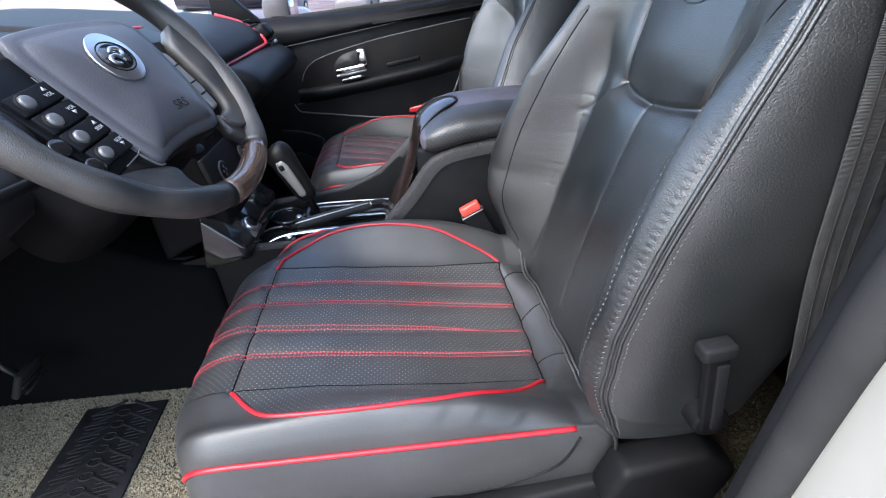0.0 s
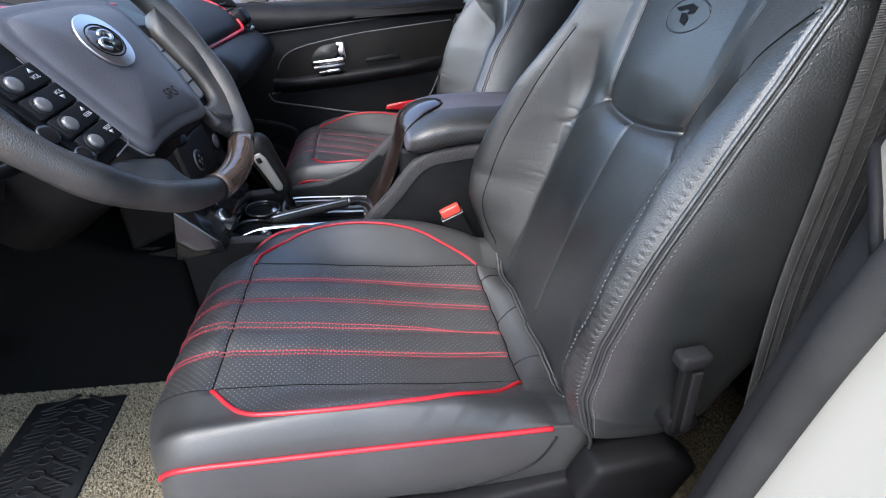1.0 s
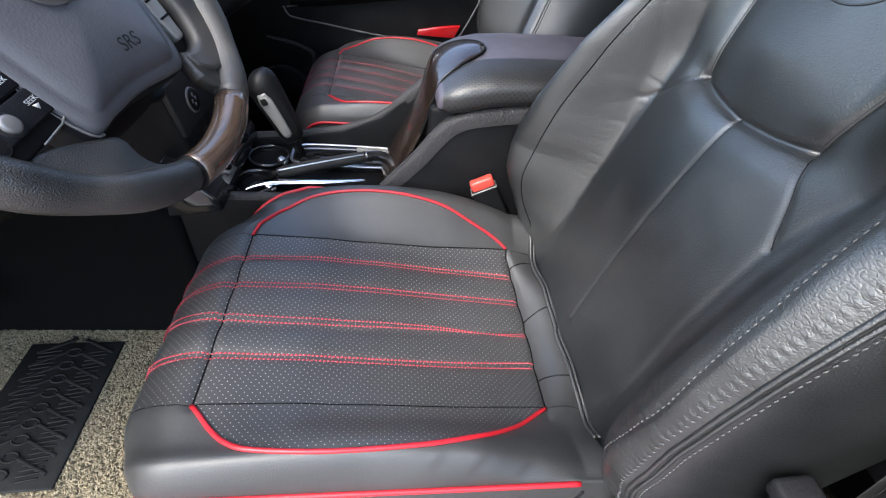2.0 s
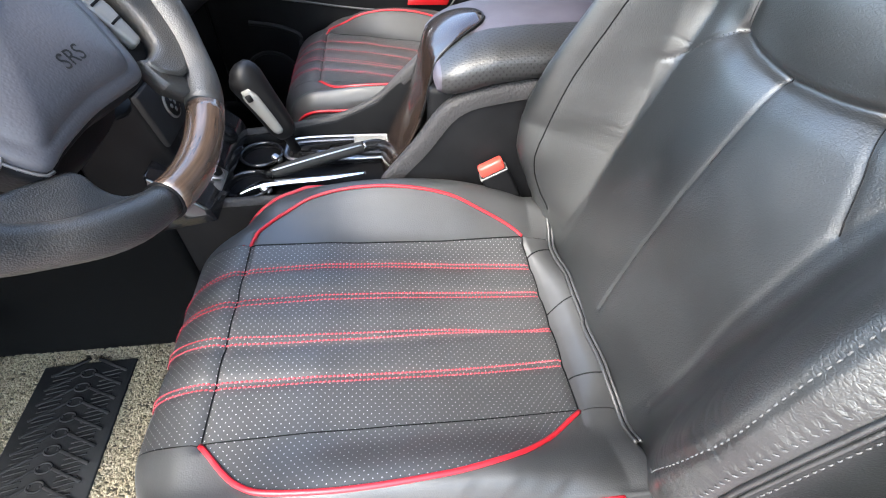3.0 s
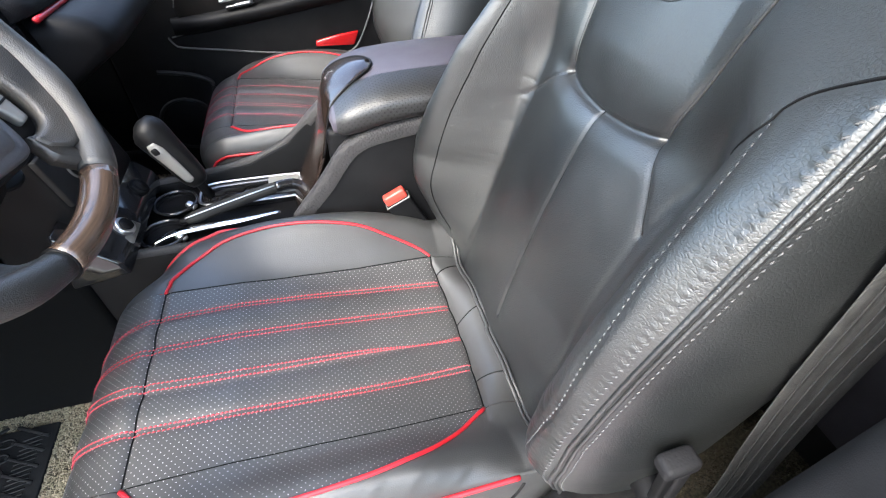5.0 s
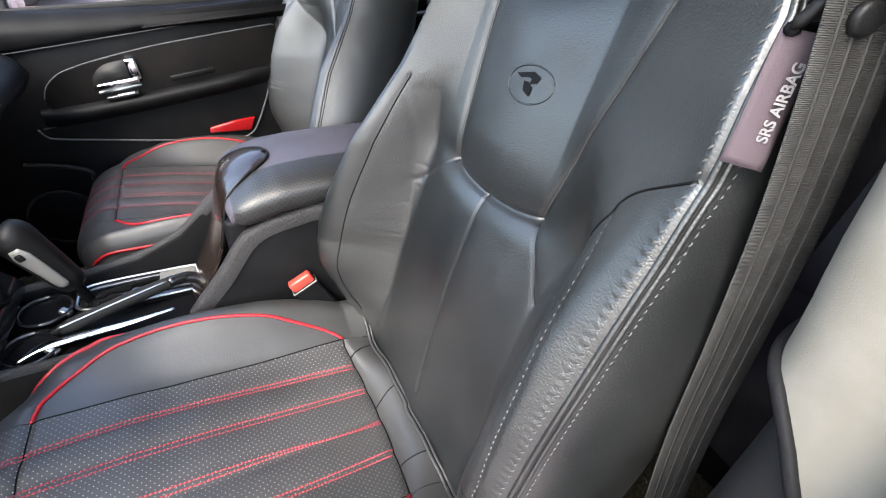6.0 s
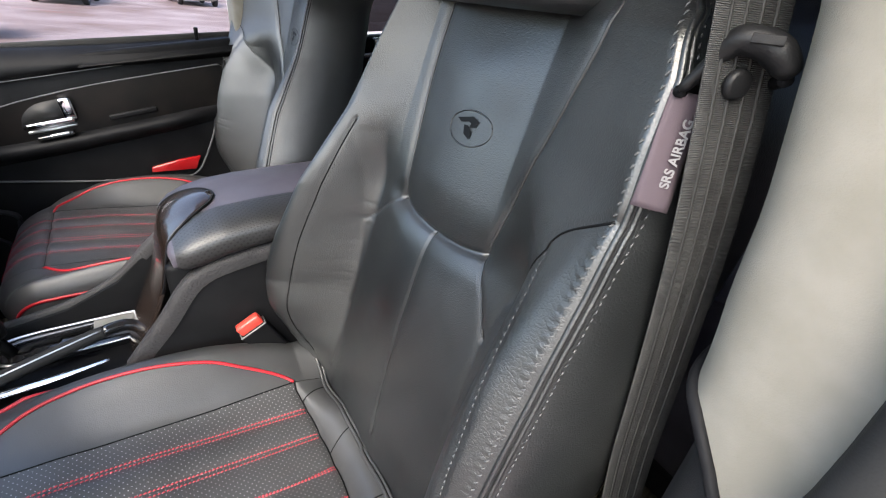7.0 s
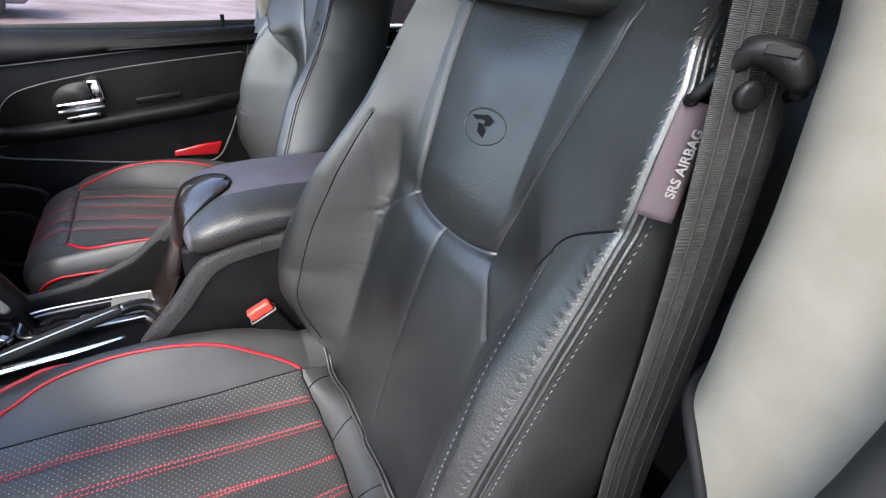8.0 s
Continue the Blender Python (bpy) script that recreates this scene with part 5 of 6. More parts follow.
def gear_lever():
    g = thing("gear_lever", "black gear lever with a silver side plate", "gear lever", (-0.286, 1.178, 0.436))
    tube("lever_stem", [(0, 0, 0), (-0.012, 0, 0.035), (-0.022, 0, 0.06)], 0.010, PLASTIC, g, sides=14)
    line = spline([(-0.012, 0, 0.040), (-0.030, 0, 0.085), (-0.052, 0, 0.135), (-0.066, 0, 0.165), (-0.080, 0, 0.180)], 24)
    rows = tube_points(line, np.interp(np.linspace(0, 1, 24), (0, 0.1, 0.6, 0.85, 0.95, 1.0), (0.019, 0.026, 0.031, 0.034, 0.027, 0.008)), 24, 1.0, (0, 1, 0))
    sheet("lever_knob", rows, KNOB_BLACK, g, "black leather knob", close=True, caps=True)
    line = spline([(-0.018, -0.0255, 0.058), (-0.038, -0.0303, 0.106), (-0.060, -0.0330, 0.152)], 20)
    tube("side_plate", line, np.interp(np.linspace(0, 1, 20), (0, 0.06, 0.85, 1.0), (0.005, 0.0105, 0.0140, 0.008)), DULL, g, "pale silver side plate", sides=14, squash=0.35, up=(0, 1, 0))
    part("release_button", block((0.012, 0.006, 0.014), (-0.0545, -0.0378, 0.138), 0.003, (0, -22, 0)), PLASTIC, g)


gear_lever()


def buckle():
    b = thing("belt_buckle", "seat belt buckle with an orange-red button beside the cushion", "belt buckle", (0.125, 0.985, 0.40))
    part("buckle_body", block((0.052, 0.022, 0.13), (0.0, 0.0, 0.045), 0.006, (0, -28, 0), 3), PLASTIC, b)
    part("release_button", block((0.046, 0.018, 0.022), (-0.034, 0.0, 0.110), 0.004, (0, -28, 0), 2), ORANGE, b, "orange-red release button")
    part("buckle_rim", block((0.053, 0.023, 0.003), (-0.0290, 0.0, 0.0990), 0.001, (0, -28, 0), 2), KNOB, b)


buckle()

# ---- passenger door ----
DOOR_Y = 1.88


def passenger_door():
    d = thing("car_door", "closed black passenger door with a wood-look inlay and chrome handle", "car door", kind="structure")
    body = [(-0.62, 0.10), (-0.62, 0.80), (-0.40, 0.815), (0.285, 0.905), (0.285, 0.45), (0.20, 0.10)]
    flat_sides(part("door_body", prism(body, "y", DOOR_Y, DOOR_Y + 0.09, 0.012, 3), PLASTIC, d, "black plastic door panel"))
    # rounded upper pad under the window
    rows = []
    for x in np.linspace(-0.64, 0.285, 30):
        z = 0.862 + 0.085 * x + 0.05 * x * x
        low_z = 0.829 + 0.165 * x
        rows.append([(x, DOOR_Y + dy, z + dz) for dy, dz in ((0.08, 0.012), (0.05, 0.014), (0.02, 0.008), (0.0, -0.008), (-0.012, -0.022), (-0.016, -0.034))]
                    + [(x, DOOR_Y - 0.015, low_z + 0.012), (x, DOOR_Y - 0.008, low_z + 0.002), (x, DOOR_Y + 0.006, low_z)])
    sheet("upper_pad", rows, PLASTIC, d, "soft grey pad below the window", flip=True)
    # highlight along the crease, put into the tube's colour
    tube("pad_line", [(x, DOOR_Y - 0.008, 0.829 + 0.165 * x) for x in np.linspace(-0.55, 0.275, 20)], 0.0016, LIT_EDGE_GREY, d, "crease under the pad, coloured pale like an edge catching light", sides=6)
    # inlay, its rims and the arm ledge
    top = [(-0.392, 0.640), (-0.378, 0.672), (-0.345, 0.703), (-0.30, 0.722), (-0.24, 0.740), (-0.11, 0.771), (0.05, 0.800), (0.20, 0.825)]
    side_line = [(0.20, 0.825), (0.236, 0.829), (0.242, 0.812), (0.234, 0.766), (0.220, 0.712)]
    low = [(0.220, 0.712), (0.10, 0.684), (0.0, 0.668), (-0.14, 0.645), (-0.276, 0.622), (-0.385, 0.610)]
    inlay = [tuple(p) for p in spline(top, 30)] + [tuple(p) for p in spline(side_line, 16)][1:] + [tuple(p) for p in spline(low, 20)][1:]
    flat_sides(part("inlay", prism(inlay, "y", DOOR_Y - 0.012, DOOR_Y + 0.01), WOOD_DARK, d, "dark wood-look inlay"))
    tube("inlay_line", [(x, DOOR_Y - 0.012, z) for x, z in spline(top + [(0.232, 0.829)], 60)], 0.0018, LIT_EDGE_GREY, d, "thin grey line over the inlay", sides=6)
    tube("inlay_line", [(x, DOOR_Y - 0.010, z) for x, z in spline([(0.250, 0.842), (0.246, 0.812), (0.238, 0.766), (0.226, 0.712)], 24)], 0.0034, TRIM, d, "grey rim behind the inlay", sides=8)
    rows = []
    for x in np.linspace(-0.412, 0.228, 44):
        z = float(np.interp(x, (-0.412, -0.276, -0.14, 0.008, 0.10, 0.228), (0.598, 0.616, 0.637, 0.663, 0.680, 0.706)))
        e = 1 - 0.6 * smooth01(-0.34, -0.412, x) - 0.7 * smooth01(0.08, 0.228, x)
        rows.append([(x, DOOR_Y - dy * e, z + dz) for dy, dz in ((0.0, 0.012), (0.018, 0.011), (0.036, 0.006), (0.043, -0.004), (0.040, -0.018), (0.024, -0.032), (0.004, -0.040), (0.0, -0.044))])
    sheet("arm_ledge", rows, PLASTIC, d, "dark grey arm ledge", flip=True)
    line = spline([(-0.425, 0.556), (-0.33, 0.577), (-0.2, 0.595), (-0.05, 0.624), (0.06, 0.643), (0.150, 0.660)], 40)
    # these two edges carry their highlight as pale colour
    tube("panel_crease", [(x, DOOR_Y - 0.004, z) for x, z in line], 0.0022, LIT_EDGE_GREY, d, "edge below the arm ledge, coloured pale like caught light", sides=6)
    line = spline([(-0.436, 0.556), (-0.428, 0.540), (-0.410, 0.527), (-0.30, 0.513), (-0.19, 0.499), (-0.08, 0.489), (0.03, 0.479), (0.091, 0.480), (0.122, 0.492), (0.145, 0.520), (0.186, 0.607), (0.228, 0.731), (0.250, 0.830), (0.253, 0.850)], 90)
    tube("pocket_line", [(x, DOOR_Y - 0.004, z) for x, z in line], 0.0030, LIT_EDGE_GREY, d, "edge of the door pocket, coloured pale like caught light", sides=8)
    # handle
    part("handle_bowl", prism([(a - 0.214, b + 0.690) for a, b in spline([(-0.058, -0.030), (-0.052, 0.004), (-0.022, 0.034), (0.030, 0.048), (0.060, 0.050), (0.062, -0.010), (0.0, -0.022), (-0.058, -0.030)], 48)[:-1]], "y", DOOR_Y - 0.0145, DOOR_Y - 0.008), KNOB_BLACK, d, "black bowl behind the handle")
    pull = part("door_handle", block((0.108, 0.016, 0.017), (-0.208, DOOR_Y - 0.030, 0.679), 0.005, (0, -10, 0), 3), CHROME, d, "chrome door handle")
    part("handle_post", block((0.030, 0.018, 0.058), (-0.164, DOOR_Y - 0.027, 0.716), 0.006, (0, -6, 0), 3), CHROME, pull)
    part("handle_base", block((0.112, 0.012, 0.008), (-0.208, DOOR_Y - 0.017, 0.662), 0.003, (0, -10, 0)), SATIN, pull)
    part("window_switch", block((0.085, 0.026, 0.012), (-0.205, DOOR_Y - 0.026, 0.645), 0.004, (0, -10, 0)), GLOSS, d, "window switch with a bright rim")
    part("switch_key", block((0.046, 0.012, 0.008), (-0.195, DOOR_Y - 0.036, 0.650), 0.003, (0, -10, 0)), SATIN, d)
    part("pull_recess", block((0.125, 0.012, 0.016), (-0.015, DOOR_Y - 0.016, 0.694), 0.004, (0, -10, 0)), PLASTIC, d)
    part("red_reflector", prism([(-0.005, 0.506), (-0.002, 0.523), (0.075, 0.540), (0.140, 0.548), (0.122, 0.505)], "y", DOOR_Y - 0.012, DOOR_Y + 0.004, 0.003), LAMP_RED, d, "red reflector low on the door")
    part("lock_pin", disc(0.0045, 0.045, (0.190, DOOR_Y + 0.028, 0.905), (8, 0, 0), 12, 0.0015, 0.006), PLASTIC, d, "black lock pin")
    # pocket and speaker
    sp = [(-0.462 + 0.088 * cos(t), DOOR_Y - 0.010, 0.278 + 0.088 * sin(t)) for t in np.linspace(0, 2 * pi, 49)]
    tube("speaker_ring", sp, 0.006, TRIM, d, "ring round the door's loudspeaker", sides=8)
    part("speaker_grille", disc(0.084, 0.012, (-0.462, DOOR_Y - 0.006, 0.278), (90, 0, 0), 40, 0.004), PLASTIC, d)
    line = spline([(-0.50, 0.462), (-0.43, 0.453), (-0.385, 0.440), (-0.352, 0.420), (-0.353, 0.374), (-0.325, 0.350), (-0.26, 0.338)], 40)
    tube("lower_pocket", [(x, DOOR_Y - 0.02, z) for x, z in line], 0.007, TRIM, d, "moulded edge of the lower pocket", sides=10)
    # window
    glass = finish("window_pane", [(-0.75, DOOR_Y + 0.075, 0.78), (0.30, DOOR_Y + 0.075, 0.87), (0.26, DOOR_Y - 0.02, 1.34), (-0.35, DOOR_Y - 0.02, 1.34)], [(0, 1, 2, 3)], GLASS, d, "tinted window pane", False)
    glass.visible_shadow = False
    part("window_seal", block((1.0, 0.014, 0.022), (-0.19, DOOR_Y + 0.066, 0.862), 0.005, (0, -5.2, 0)), RUBBER, d)


passenger_door()


def far_side():
    """Far centre pillar, rear door and mirror."""
    p = flat_sides(part("pillar_far", prism([(0.295, 0.05), (0.295, 1.36), (0.40, 1.36), (0.42, 0.05)], "y", 1.87, 1.96, 0.01, 3), BEIGE))
    tagged(p, "pale beige trim of the far centre pillar", "pillar", kind="structure")
    d = thing("car_door", "closed black rear door beyond the passenger seat", "car door", kind="structure")
    flat_sides(part("door_body", prism([(0.43, 0.05), (0.43, 0.90), (1.95, 1.02), (1.95, 0.05)], "y", 1.88, 1.96, 0.012, 3), PLASTIC, d))
    part("arm_ledge", block((0.65, 0.06, 0.05), (0.95, 1.86, 0.66), 0.015, (0, -8, 0), 3), SOFT, d)
    part("door_handle", block((0.11, 0.02, 0.018), (0.72, 1.855, 0.865), 0.005, (0, -8, 0), 3), CHROME, d, "chrome door handle")
    part("handle_post", block((0.03, 0.02, 0.06), (0.765, 1.857, 0.895), 0.005, (0, -6, 0), 3), CHROME, d)
    g = finish("window_pane", [(0.45, 1.95, 0.91), (1.9, 1.95, 1.02), (1.85, 1.86, 1.34), (0.42, 1.86, 1.34)], [(0, 1, 2, 3)], DARK_GLASS, d, "tinted window pane", False)
    g.visible_shadow = False
    # pane added beside the rear bench to block outside light
    g = finish("light_block_pane_near", [(0.44, 0.25, 0.82), (1.98, 0.25, 0.82), (1.9, 0.36, 1.34), (0.44, 0.36, 1.34)], [(0, 1, 2, 3)], DARK_GLASS, None, "", False)
    tagged(g, "added near-black rear side pane that holds daylight off the cabin's rear", "window", kind="structure")
    m = thing("side_mirror", "white door mirror outside the passenger window", "mirror")
    rows = [[(-0.420 + dx, 2.06 + a * 0.105 * s, 0.868 + b * 0.075 * s) for a, b in rounded(1, 1, 3.0, 32)] for dx, s in ((-0.10, 0.3), (-0.085, 0.7), (-0.05, 0.95), (0.0, 1.0), (0.004, 0.93))]
    sheet("mirror_shell", rows, WHITE, m, "white mirror housing", close=True, caps=True)
    part("mirror_glass", prism([(a * 0.092 + 2.06, b * 0.064 + 0.868) for a, b in rounded(1, 1, 3.0, 32)], "x", -0.414, -0.411), CHROME, m, "mirror glass")
    part("mirror_foot", block((0.06, 0.08, 0.04), (-0.45, 1.965, 0.83), 0.01), PLASTIC, m)
    part("corner_cover", prism([(-0.66, 0.83), (-0.50, 0.835), (-0.62, 0.95), (-0.66, 0.95)], "y", 1.89, 1.93, 0.006), PLASTIC, m)


far_side()

# ---- centre pillar and belt on the driver's side ----


def near_pillar():
    p = thing("pillar_near", "centre pillar with beige upper trim and dark grey lower trim", "pillar", kind="structure")

    def inner(z):
        return float(np.interp(z, (0.0, 0.45, 0.85, 0.94, 1.04, 1.10, 1.16, 1.36), (0.346, 0.347, 0.343, 0.348, 0.363, 0.379, 0.390, 0.43)))

    def section(z, grow=0.0, step=1.0):
        y = inner(z)
        lean = 0.25 * (y - 0.348) + 0.009
        f = 0.276 - 0.018 * float(smooth01(0.78, 0.92, z))
        pts = spline([(0.218 + lean, f), (0.219 + lean, f + 0.012), (0.226 + lean, y - 0.036), (0.240 + lean, y - 0.012), (0.270 + lean, y), (0.32 + lean, y + 0.002), (0.40 + lean, y - 0.002), (0.425 + lean, y - 0.03), (0.43 + lean, 0.27)], 40)
        out = step * float(smooth01(0.90, 0.80, z))
        return [(x - grow * 0.5 - 0.008 * out, yy + grow * 0.3 - 0.021 * out, z) for x, yy in pts]

    # boundary between the two trims dips towards the door
    def edge(y):
        return float(np.interp(y, (0.26, 0.28, 0.30, 0.32, 0.35, 0.45), (0.818, 0.838, 0.864, 0.884, 0.898, 0.898)))

    low, high = [], []
    for t in np.linspace(0, 1, 24):
        low.append([(x, y, 0.0 + t * (edge(y) - 0.004)) for x, y, _ in section(0.0 + t * 0.82)])
    for t in np.linspace(0, 1, 30):
        z0 = 0.82 + t * (1.36 - 0.82)
        high.append([(x, y, edge(y) + t * (1.36 - edge(y))) for x, y, _ in section(z0, 0.004, 0.25)])
    sheet("lower_trim", low, TRIM, p, "dark grey lower pillar trim", flip=True)
    sheet("upper_trim", high, BEIGE, p, "beige fabric-like upper pillar trim", flip=True)
    lip = [(x, y, z) for x, y, z in high[0][1:-1]]
    tube("trim_lip", [(x - 0.001, y + 0.001, z - 0.003) for x, y, z in lip], 0.004, SOFT, p, "grey lip between the trims", sides=8)
    # rubber seal and painted body outside it
    seal = spline([(0.212, 0.264, 0.02), (0.211, 0.264, 0.5), (0.209, 0.262, 0.78), (0.207, 0.248, 0.92), (0.220, 0.256, 1.1), (0.238, 0.275, 1.34)], 50)
    tube("door_seal", seal, 0.015, SEAL, p, "rubber door seal", sides=12)
    rows = []
    for z in np.linspace(-0.12, 1.36, 20):
        k = 0.03 * max(0.0, z - 0.8)
        b = -0.016 * float(smooth01(0.78, 0.92, z))
        rows.append([(0.222 + k, 0.266 + b, z), (0.212 + k, 0.247 + b, z), (0.224 + k, 0.232 + b, z), (0.226 + k, 0.15, z), (0.232 + k, 0.10, z), (0.30 + k, 0.08, z), (0.6, 0.08, z)])
    sheet("body_jamb", rows, WHITE, p, "white painted door jamb")
    part("inner_core", block((0.18, 0.06, 1.3), (0.33, 0.285, 0.65), 0.01), PLASTIC, p)


near_pillar()


def seat_belt():
    b = thing("seat_belt", "dark grey seat belt hanging from a black guide on the pillar", "seat belt")
    line = spline([(0.252, 0.402, 1.25), (0.257, 0.393, 1.14), (0.263, 0.385, 1.072), (0.266, 0.377, 1.02), (0.275, 0.371, 0.95), (0.290, 0.368, 0.85), (0.306, 0.366, 0.74), (0.334, 0.364, 0.62), (0.374, 0.360, 0.45), (0.415, 0.352, 0.12)], 90)
    wide = np.array((0.93, -0.32, 0.16))
    wide /= np.linalg.norm(wide)
    nrm = np.cross(wide, (0, 0, 1))
    nrm /= np.linalg.norm(nrm)
    rows = [[p + wide * (0.0235 * k) + nrm * (0.0008 * j) for k, j in ((-1, 0), (-0.96, 1), (-0.55, 1), (-0.5, 0.4), (-0.45, 1), (-0.05, 1), (0.0, 0.4), (0.05, 1), (0.45, 1), (0.5, 0.4), (0.55, 1), (0.96, 1), (1, 0), (0.96, -1), (-0.96, -1))] for p in line]
    sheet("webbing", rows, BELT, b, "ribbed dark grey webbing", close=True)
    for k in (-0.62, -0.24, 0.16, 0.55):
        for s in (-1, 1):
            tube("webbing_stripe", [p + wide * (0.0235 * k) + nrm * (0.0008 * s) for p in line], 0.0009, STRIPE, b, sides=6)
    # black guide bar before the webbing
    guide = spline([(0.2495, 0.412, 1.050), (0.2515, 0.407, 1.058), (0.2545, 0.401, 1.069), (0.257, 0.395, 1.077), (0.2595, 0.389, 1.078), (0.263, 0.381, 1.076), (0.266, 0.374, 1.070), (0.2675, 0.371, 1.063)], 48) + np.array((-0.002, -0.009, -0.004))
    bar = tube("belt_guide", guide, np.interp(np.linspace(0, 1, 48), (0, 0.05, 0.28, 0.5, 0.8, 0.95, 1), (0.0015, 0.0036, 0.0046, 0.0080, 0.0092, 0.0070, 0.0025)), KNOB_BLACK, b, "black plastic belt guide", sides=18, squash=0.9)
    part("guide_mark", block((0.0012, 0.014, 0.0045), (0.2515, 0.3710, 1.0755), 0.0004, (0, 20, 22)), TRIM, bar, "moulded mark on the guide")
    back = spline([(0.2495, 0.412, 1.050), (0.262, 0.413, 1.049), (0.280, 0.402, 1.052), (0.288, 0.386, 1.058), (0.2675, 0.371, 1.063)], 24) + np.array((-0.002, -0.009, -0.004))
    tube("guide_back", back, 0.0035, PLASTIC, b, sides=10)
    c = np.array((float(np.interp(1.054, line[::-1, 2], line[::-1, 0])), float(np.interp(1.054, line[::-1, 2], line[::-1, 1])), 1.054)) - wide * 0.004
    out = nrm if nrm[1] < 0 else -nrm
    stop = disc(0.0080, 0.006, (0, 0, 0), (0, 0, 0), 28, 0.0025)
    stop.transform(Matrix.Translation(c + out * 0.003) @ Vector(out).to_track_quat("Z", "Y").to_matrix().to_4x4())
    part("stop_button", stop, KNOB_BLACK, b, "round black stop button on the webbing")


seat_belt()

# ---- floor things ----


def loop_mat(name, x0, x1, y0, y1, z, mat, count, label):
    rnd = random.Random(7)
    m = thing(name, label, "floor mat")
    # dark base puts the shade between the loops into its colour
    part("mat_base", block((x1 - x0, y1 - y0, 0.010), ((x0 + x1) / 2, (y0 + y1) / 2, z - 0.005), 0.004), LOOP_BROWN_SHADE, m)
    verts, faces = [], []
    for _ in range(count):
        x, y, a = rnd.uniform(x0, x1), rnd.uniform(y0, y1), rnd.uniform(0, 2 * pi)
        r, h, bend = rnd.uniform(0.003, 0.006), rnd.uniform(0.002, 0.006), rnd.uniform(-1.6, 1.6)
        i = len(verts)
        w = 0.0011
        for k in range(5):
            t = k / 4 * 2 - 1
            aa = a + bend * t
            cx, cy, cz = x + r * t * cos(aa), y + r * t * sin(aa), z + h * (1 - t * t) - 0.0005
            sx, sy = -sin(aa) * w, cos(aa) * w
            verts += [(cx + sx, cy + sy, cz), (cx, cy, cz + w), (cx - sx, cy - sy, cz)]
        for k in range(4):
            j = i + 3 * k
            faces += [(j, j + 1, j + 4, j + 3), (j + 1, j + 2, j + 5, j + 4)]
    tagged(finish("loop_pile", verts, faces, mat, m), kind="stuff")
    return m


mat = loop_mat("floor_mat", -1.18, -0.50, 0.42, 1.005, 0.030, LOOP, 34000, "beige looped vinyl floor mat with a black heel pad")


def heel_pad(parent):
    z = 0.036
    part("heel_pad", block((0.195, 0.33, 0.008), (-0.795, 0.785, z - 0.001), 0.003, (0, 0, 2)), RUBBER, parent, "black rubber heel pad with slanted ribs")
    for k in range(9):
        y = 0.650 + 0.034 * k
        for s in (-1, 1):
            part("pad_rib", block((0.080, 0.008, 0.003), (-0.795 + s * 0.044, y + 0.018, z + 0.004), 0.0025, (0, 0, 2 - s * 28)), RUBBER, parent)
        ring = [(-0.795 + 0.015 * cos(t), y + 0.010 * sin(t), z + 0.004) for t in np.linspace(0, 2 * pi, 17)]
        tube("pad_ring", ring, 0.0022, RUBBER, parent, sides=6)
    for s in (-1, 1):
        for k in range(28):
            y = 0.640 + 0.0105 * k
            part("pad_line", block((0.040, 0.0028, 0.003), (-0.795 + s * 0.050, y, z + 0.004), 0.0008, (0, 0, 12), 1), RUBBER, parent)


heel_pad(mat)
loop_mat("floor_mat", -0.75, -0.20, 1.30, 1.862, 0.095, LOOP_BROWN_SHADE, 9000, "brown looped vinyl mat in the passenger footwell")
loop_mat("floor_mat", 0.50, 1.00, 0.33, 1.00, 0.030, LOOP_BROWN_SHADE, 9000, "brown looped vinyl mat before the rear seat")


def pedals():
    for x, y, w, h, name in ((-0.93, 0.90, 0.075, 0.075, "brake_pedal"), (-0.93, 1.03, 0.05, 0.13, "accelerator_pedal")):
        p = thing(name, "black rubber pedal on a steel arm in the footwell", "pedal")
        face = part("pedal_pad", block((0.016, w, h), (x, y, 0.21), 0.006, (0, 30, 0), 2), RUBBER, p)
        for k in range(4):
            part("pedal_rib", block((0.006, w * 0.9, 0.006), (x + 0.010, y, 0.19 + 0.016 * k), 0.002, (0, 30, 0), 1), RUBBER, face)
        tube("pedal_arm", [(x - 0.01, y, 0.21), (x - 0.07, y, 0.30), (x - 0.12, y, 0.50)], 0.007, SATIN, p)
    w = part("tunnel_trim", prism([(-1.25, 0.0), (-1.25, 0.55), (-0.80, 0.52), (-0.62, 0.42), (-0.50, 0.40), (-0.50, 0.0)], "y", 0.99, 1.27, 0.02, 3), CARPET)
    tagged(w, "black carpeted side of the middle tunnel", "tunnel", kind="structure")


pedals()

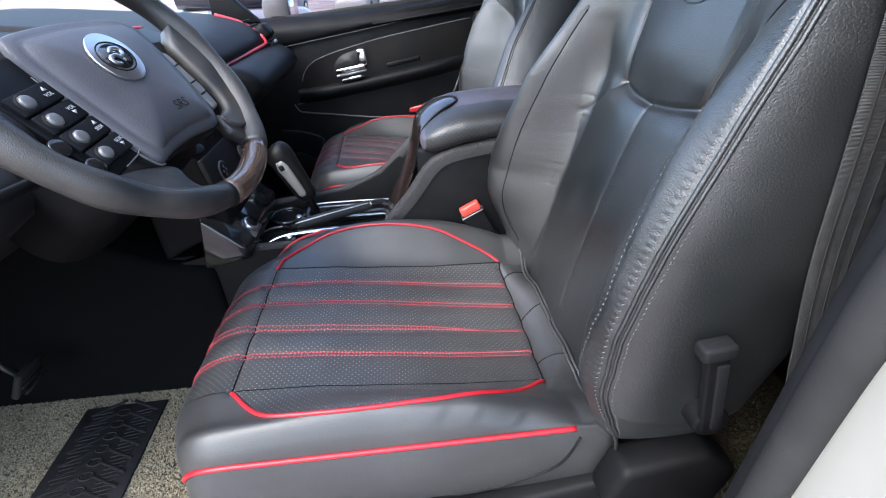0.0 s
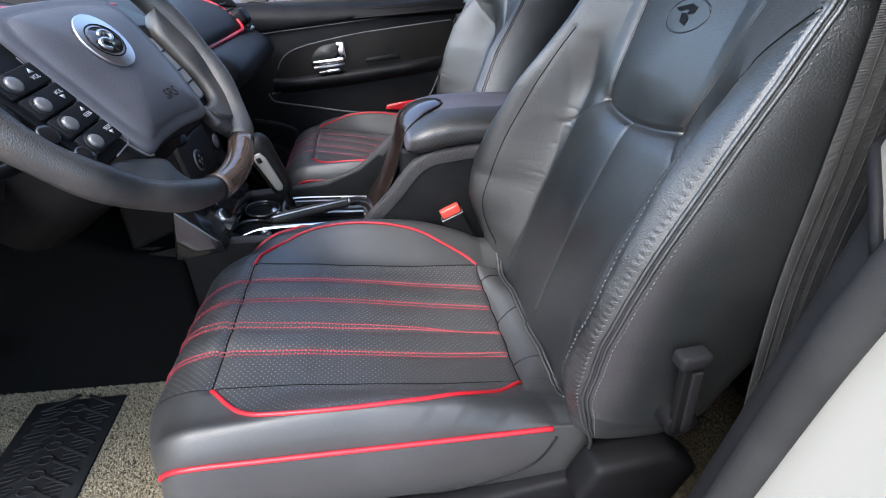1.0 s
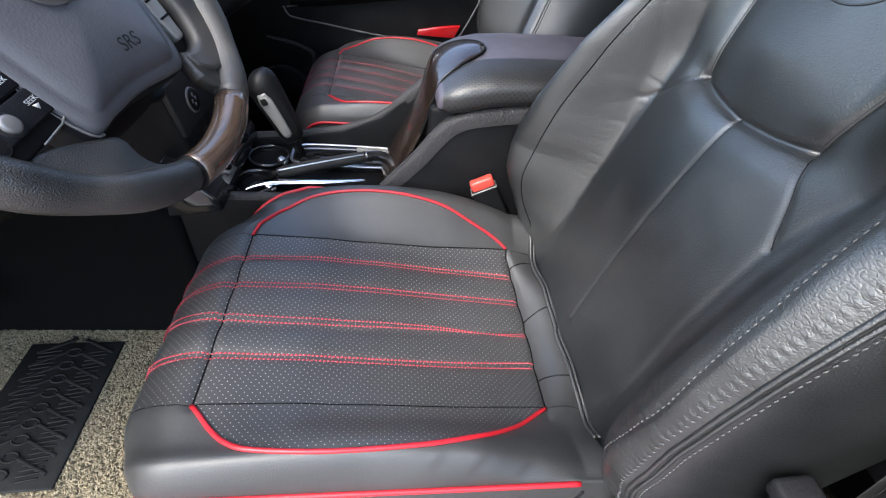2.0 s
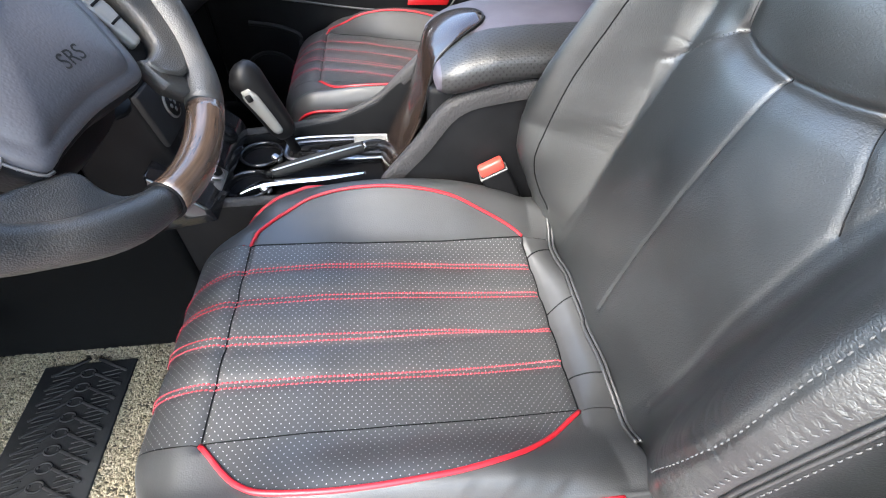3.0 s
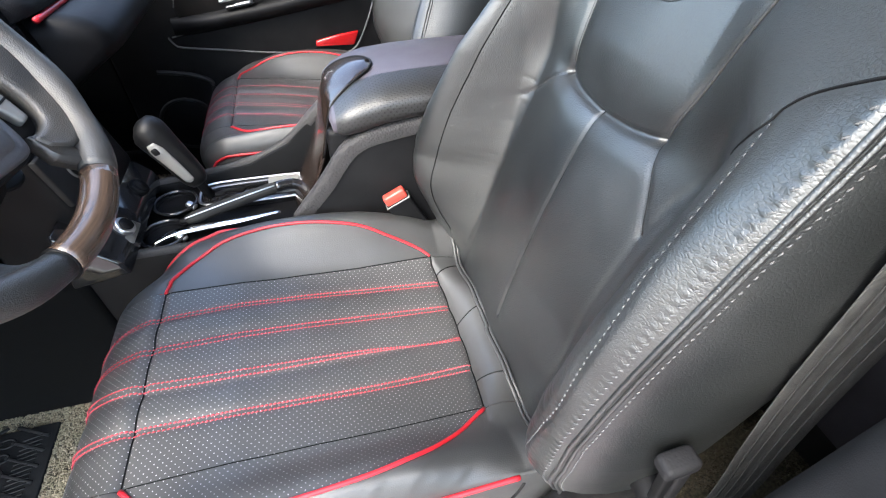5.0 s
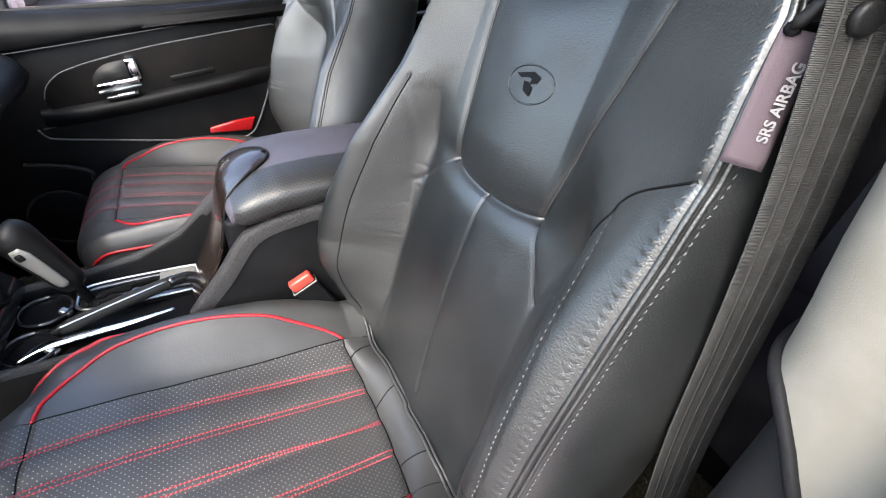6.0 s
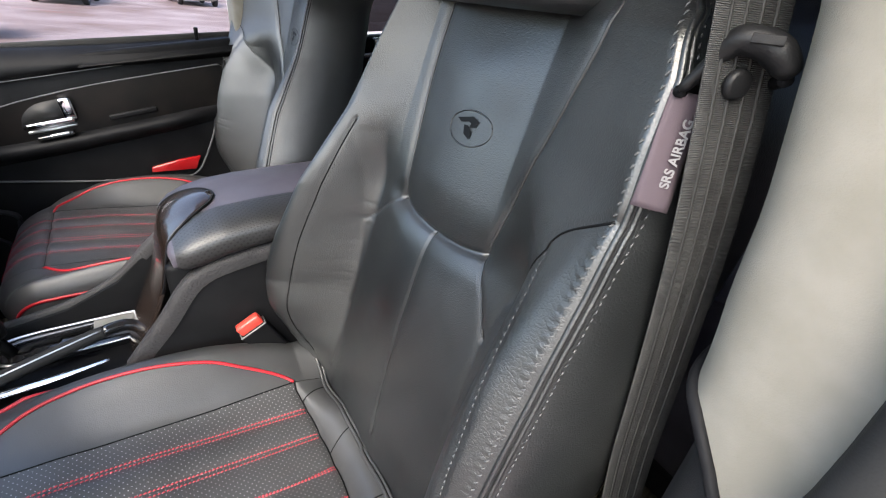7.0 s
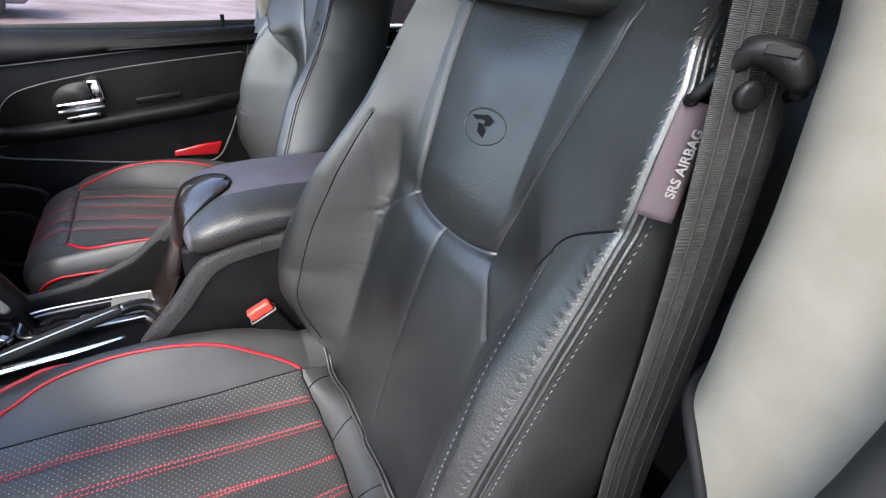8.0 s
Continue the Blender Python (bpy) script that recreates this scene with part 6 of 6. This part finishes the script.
# ---- rear of the cabin ----


def rear_bench():
    b = thing("rear_bench", "black leather rear bench with stitched front edge", "bench seat")
    rows = []
    for x, z in spline([(0.86, 0.16), (0.85, 0.30), (0.865, 0.375), (0.90, 0.405), (1.0, 0.41), (1.2, 0.385), (1.38, 0.36)], 30):
        rows.append([(x, y, z + 0.01 * sin(pi * (y - 0.36) / 0.48) ** 2) for y in np.linspace(0.34, 1.86, 40)])
    sheet("bench_cushion", rows, REAR, b, "black leather cushion")
    rows = []
    for x, z in spline([(1.33, 0.33), (1.30, 0.45), (1.36, 0.70), (1.44, 0.95), (1.50, 1.0), (1.56, 0.95)], 30):
        rows.append([(x - 0.02 * sin(pi * (y - 0.36) / 0.48) ** 2, y, z) for y in np.linspace(0.34, 1.86, 40)])
    sheet("bench_back", rows, REAR, b, "black leather back")
    for dz in (0.0, 0.012):
        line = [(0.872 - 0.012 * (dz > 0), y, 0.388 - dz) for y in np.linspace(0.35, 1.85, 60)]
        stitches("front_stitching", line, np.tile((-0.7, 0, 0.7), (60, 1)), 0.009, 0.006, 0.0016, PALE_THREAD, b, 0, 0, 0.002)
    part("bench_box", block((0.45, 1.5, 0.28), (1.12, 1.10, 0.15), 0.02), PLASTIC, b)


rear_bench()

# ---- outside ----


def parked_car(x, y, turn, paint, label):
    c = thing("parked_car", label, "car", (x, y, GROUND))
    c.rotation_euler = (0, 0, radians(turn))
    rows = []
    for s, (half, z0, z1) in zip((-2.1, -2.05, -1.3, -0.7, 0.3, 1.2, 1.9, 2.1), ((0.6, 0.35, 0.6), (0.8, 0.25, 0.75), (0.85, 0.22, 0.92), (0.86, 0.22, 0.95), (0.86, 0.22, 0.96), (0.86, 0.22, 0.95), (0.82, 0.25, 0.90), (0.6, 0.4, 0.8))):
        rows.append([(s, half * a, (z0 + z1) / 2 + (z1 - z0) / 2 * b) for a, b in rounded(1, 1, 4.5, 28)])
    sheet("car_body", rows, paint, c, close=True, caps=True)
    rows = [[(s, half * a, 1.2 + h * b) for a, b in rounded(1, 1, 4.0, 24)] for s, half, h in ((-1.1, 0.75, 0.26), (-0.4, 0.68, 0.32), (0.6, 0.68, 0.33), (1.5, 0.72, 0.26))]
    sheet("cabin", rows, CAR_GLASS, c, "dark cabin glass", close=True, caps=True)
    part("roof", block((1.3, 1.2, 0.05), (0.2, 0, 1.53), 0.02), paint, c)
    for sx in (-1.35, 1.3):
        for sy in (-0.80, 0.80):
            wh = part("wheel", disc(0.32, 0.2, (sx, sy, 0.32), (90, 0, 0), 32, 0.04), TYRE, c)
            part("rim", disc(0.20, 0.21, (sx, sy, 0.32), (90, 0, 0), 20, 0.02), SATIN, wh)
    for sx in (-0.35, 0.75):
        for sy in (-0.863, 0.863):
            part("side_door", block((1.0, 0.012, 0.55), (sx, sy, 0.64), 0.004), paint, c)


parked_car(-4.2, 14.0, 8, CAR_PAINT, "silver grey car parked on the dirt lot")
parked_car(-1.5, 26.0, 84, WHITE, "white car parked far off on the dirt lot")
parked_car(-5.5, 27.0, 80, CAR_PAINT, "grey car parked far off on the dirt lot")
parked_car(3.5, 30.0, 95, WHITE, "white car parked at the lot's far edge")


def lint():
    """A crumb of white lint on the cushion's far side."""
    bm = bmesh.new()
    bmesh.ops.create_icosphere(bm, subdivisions=1, radius=0.0022)
    for v in bm.verts:
        v.co *= 0.6 + 0.5 * random.Random(round(v.co.x * 1e5)).random()
    p = cushion_point(0.090, 0.208)
    bm.transform(Matrix.Translation((p[0], 0.715 + p[1], p[2] + 0.001)))
    tagged(part("lint", bm, LINT), "crumb of white lint on the driver's seat cushion", "lint")


LINT = material("white_lint", (0.7, 0.7, 0.7), 0.9)
lint()
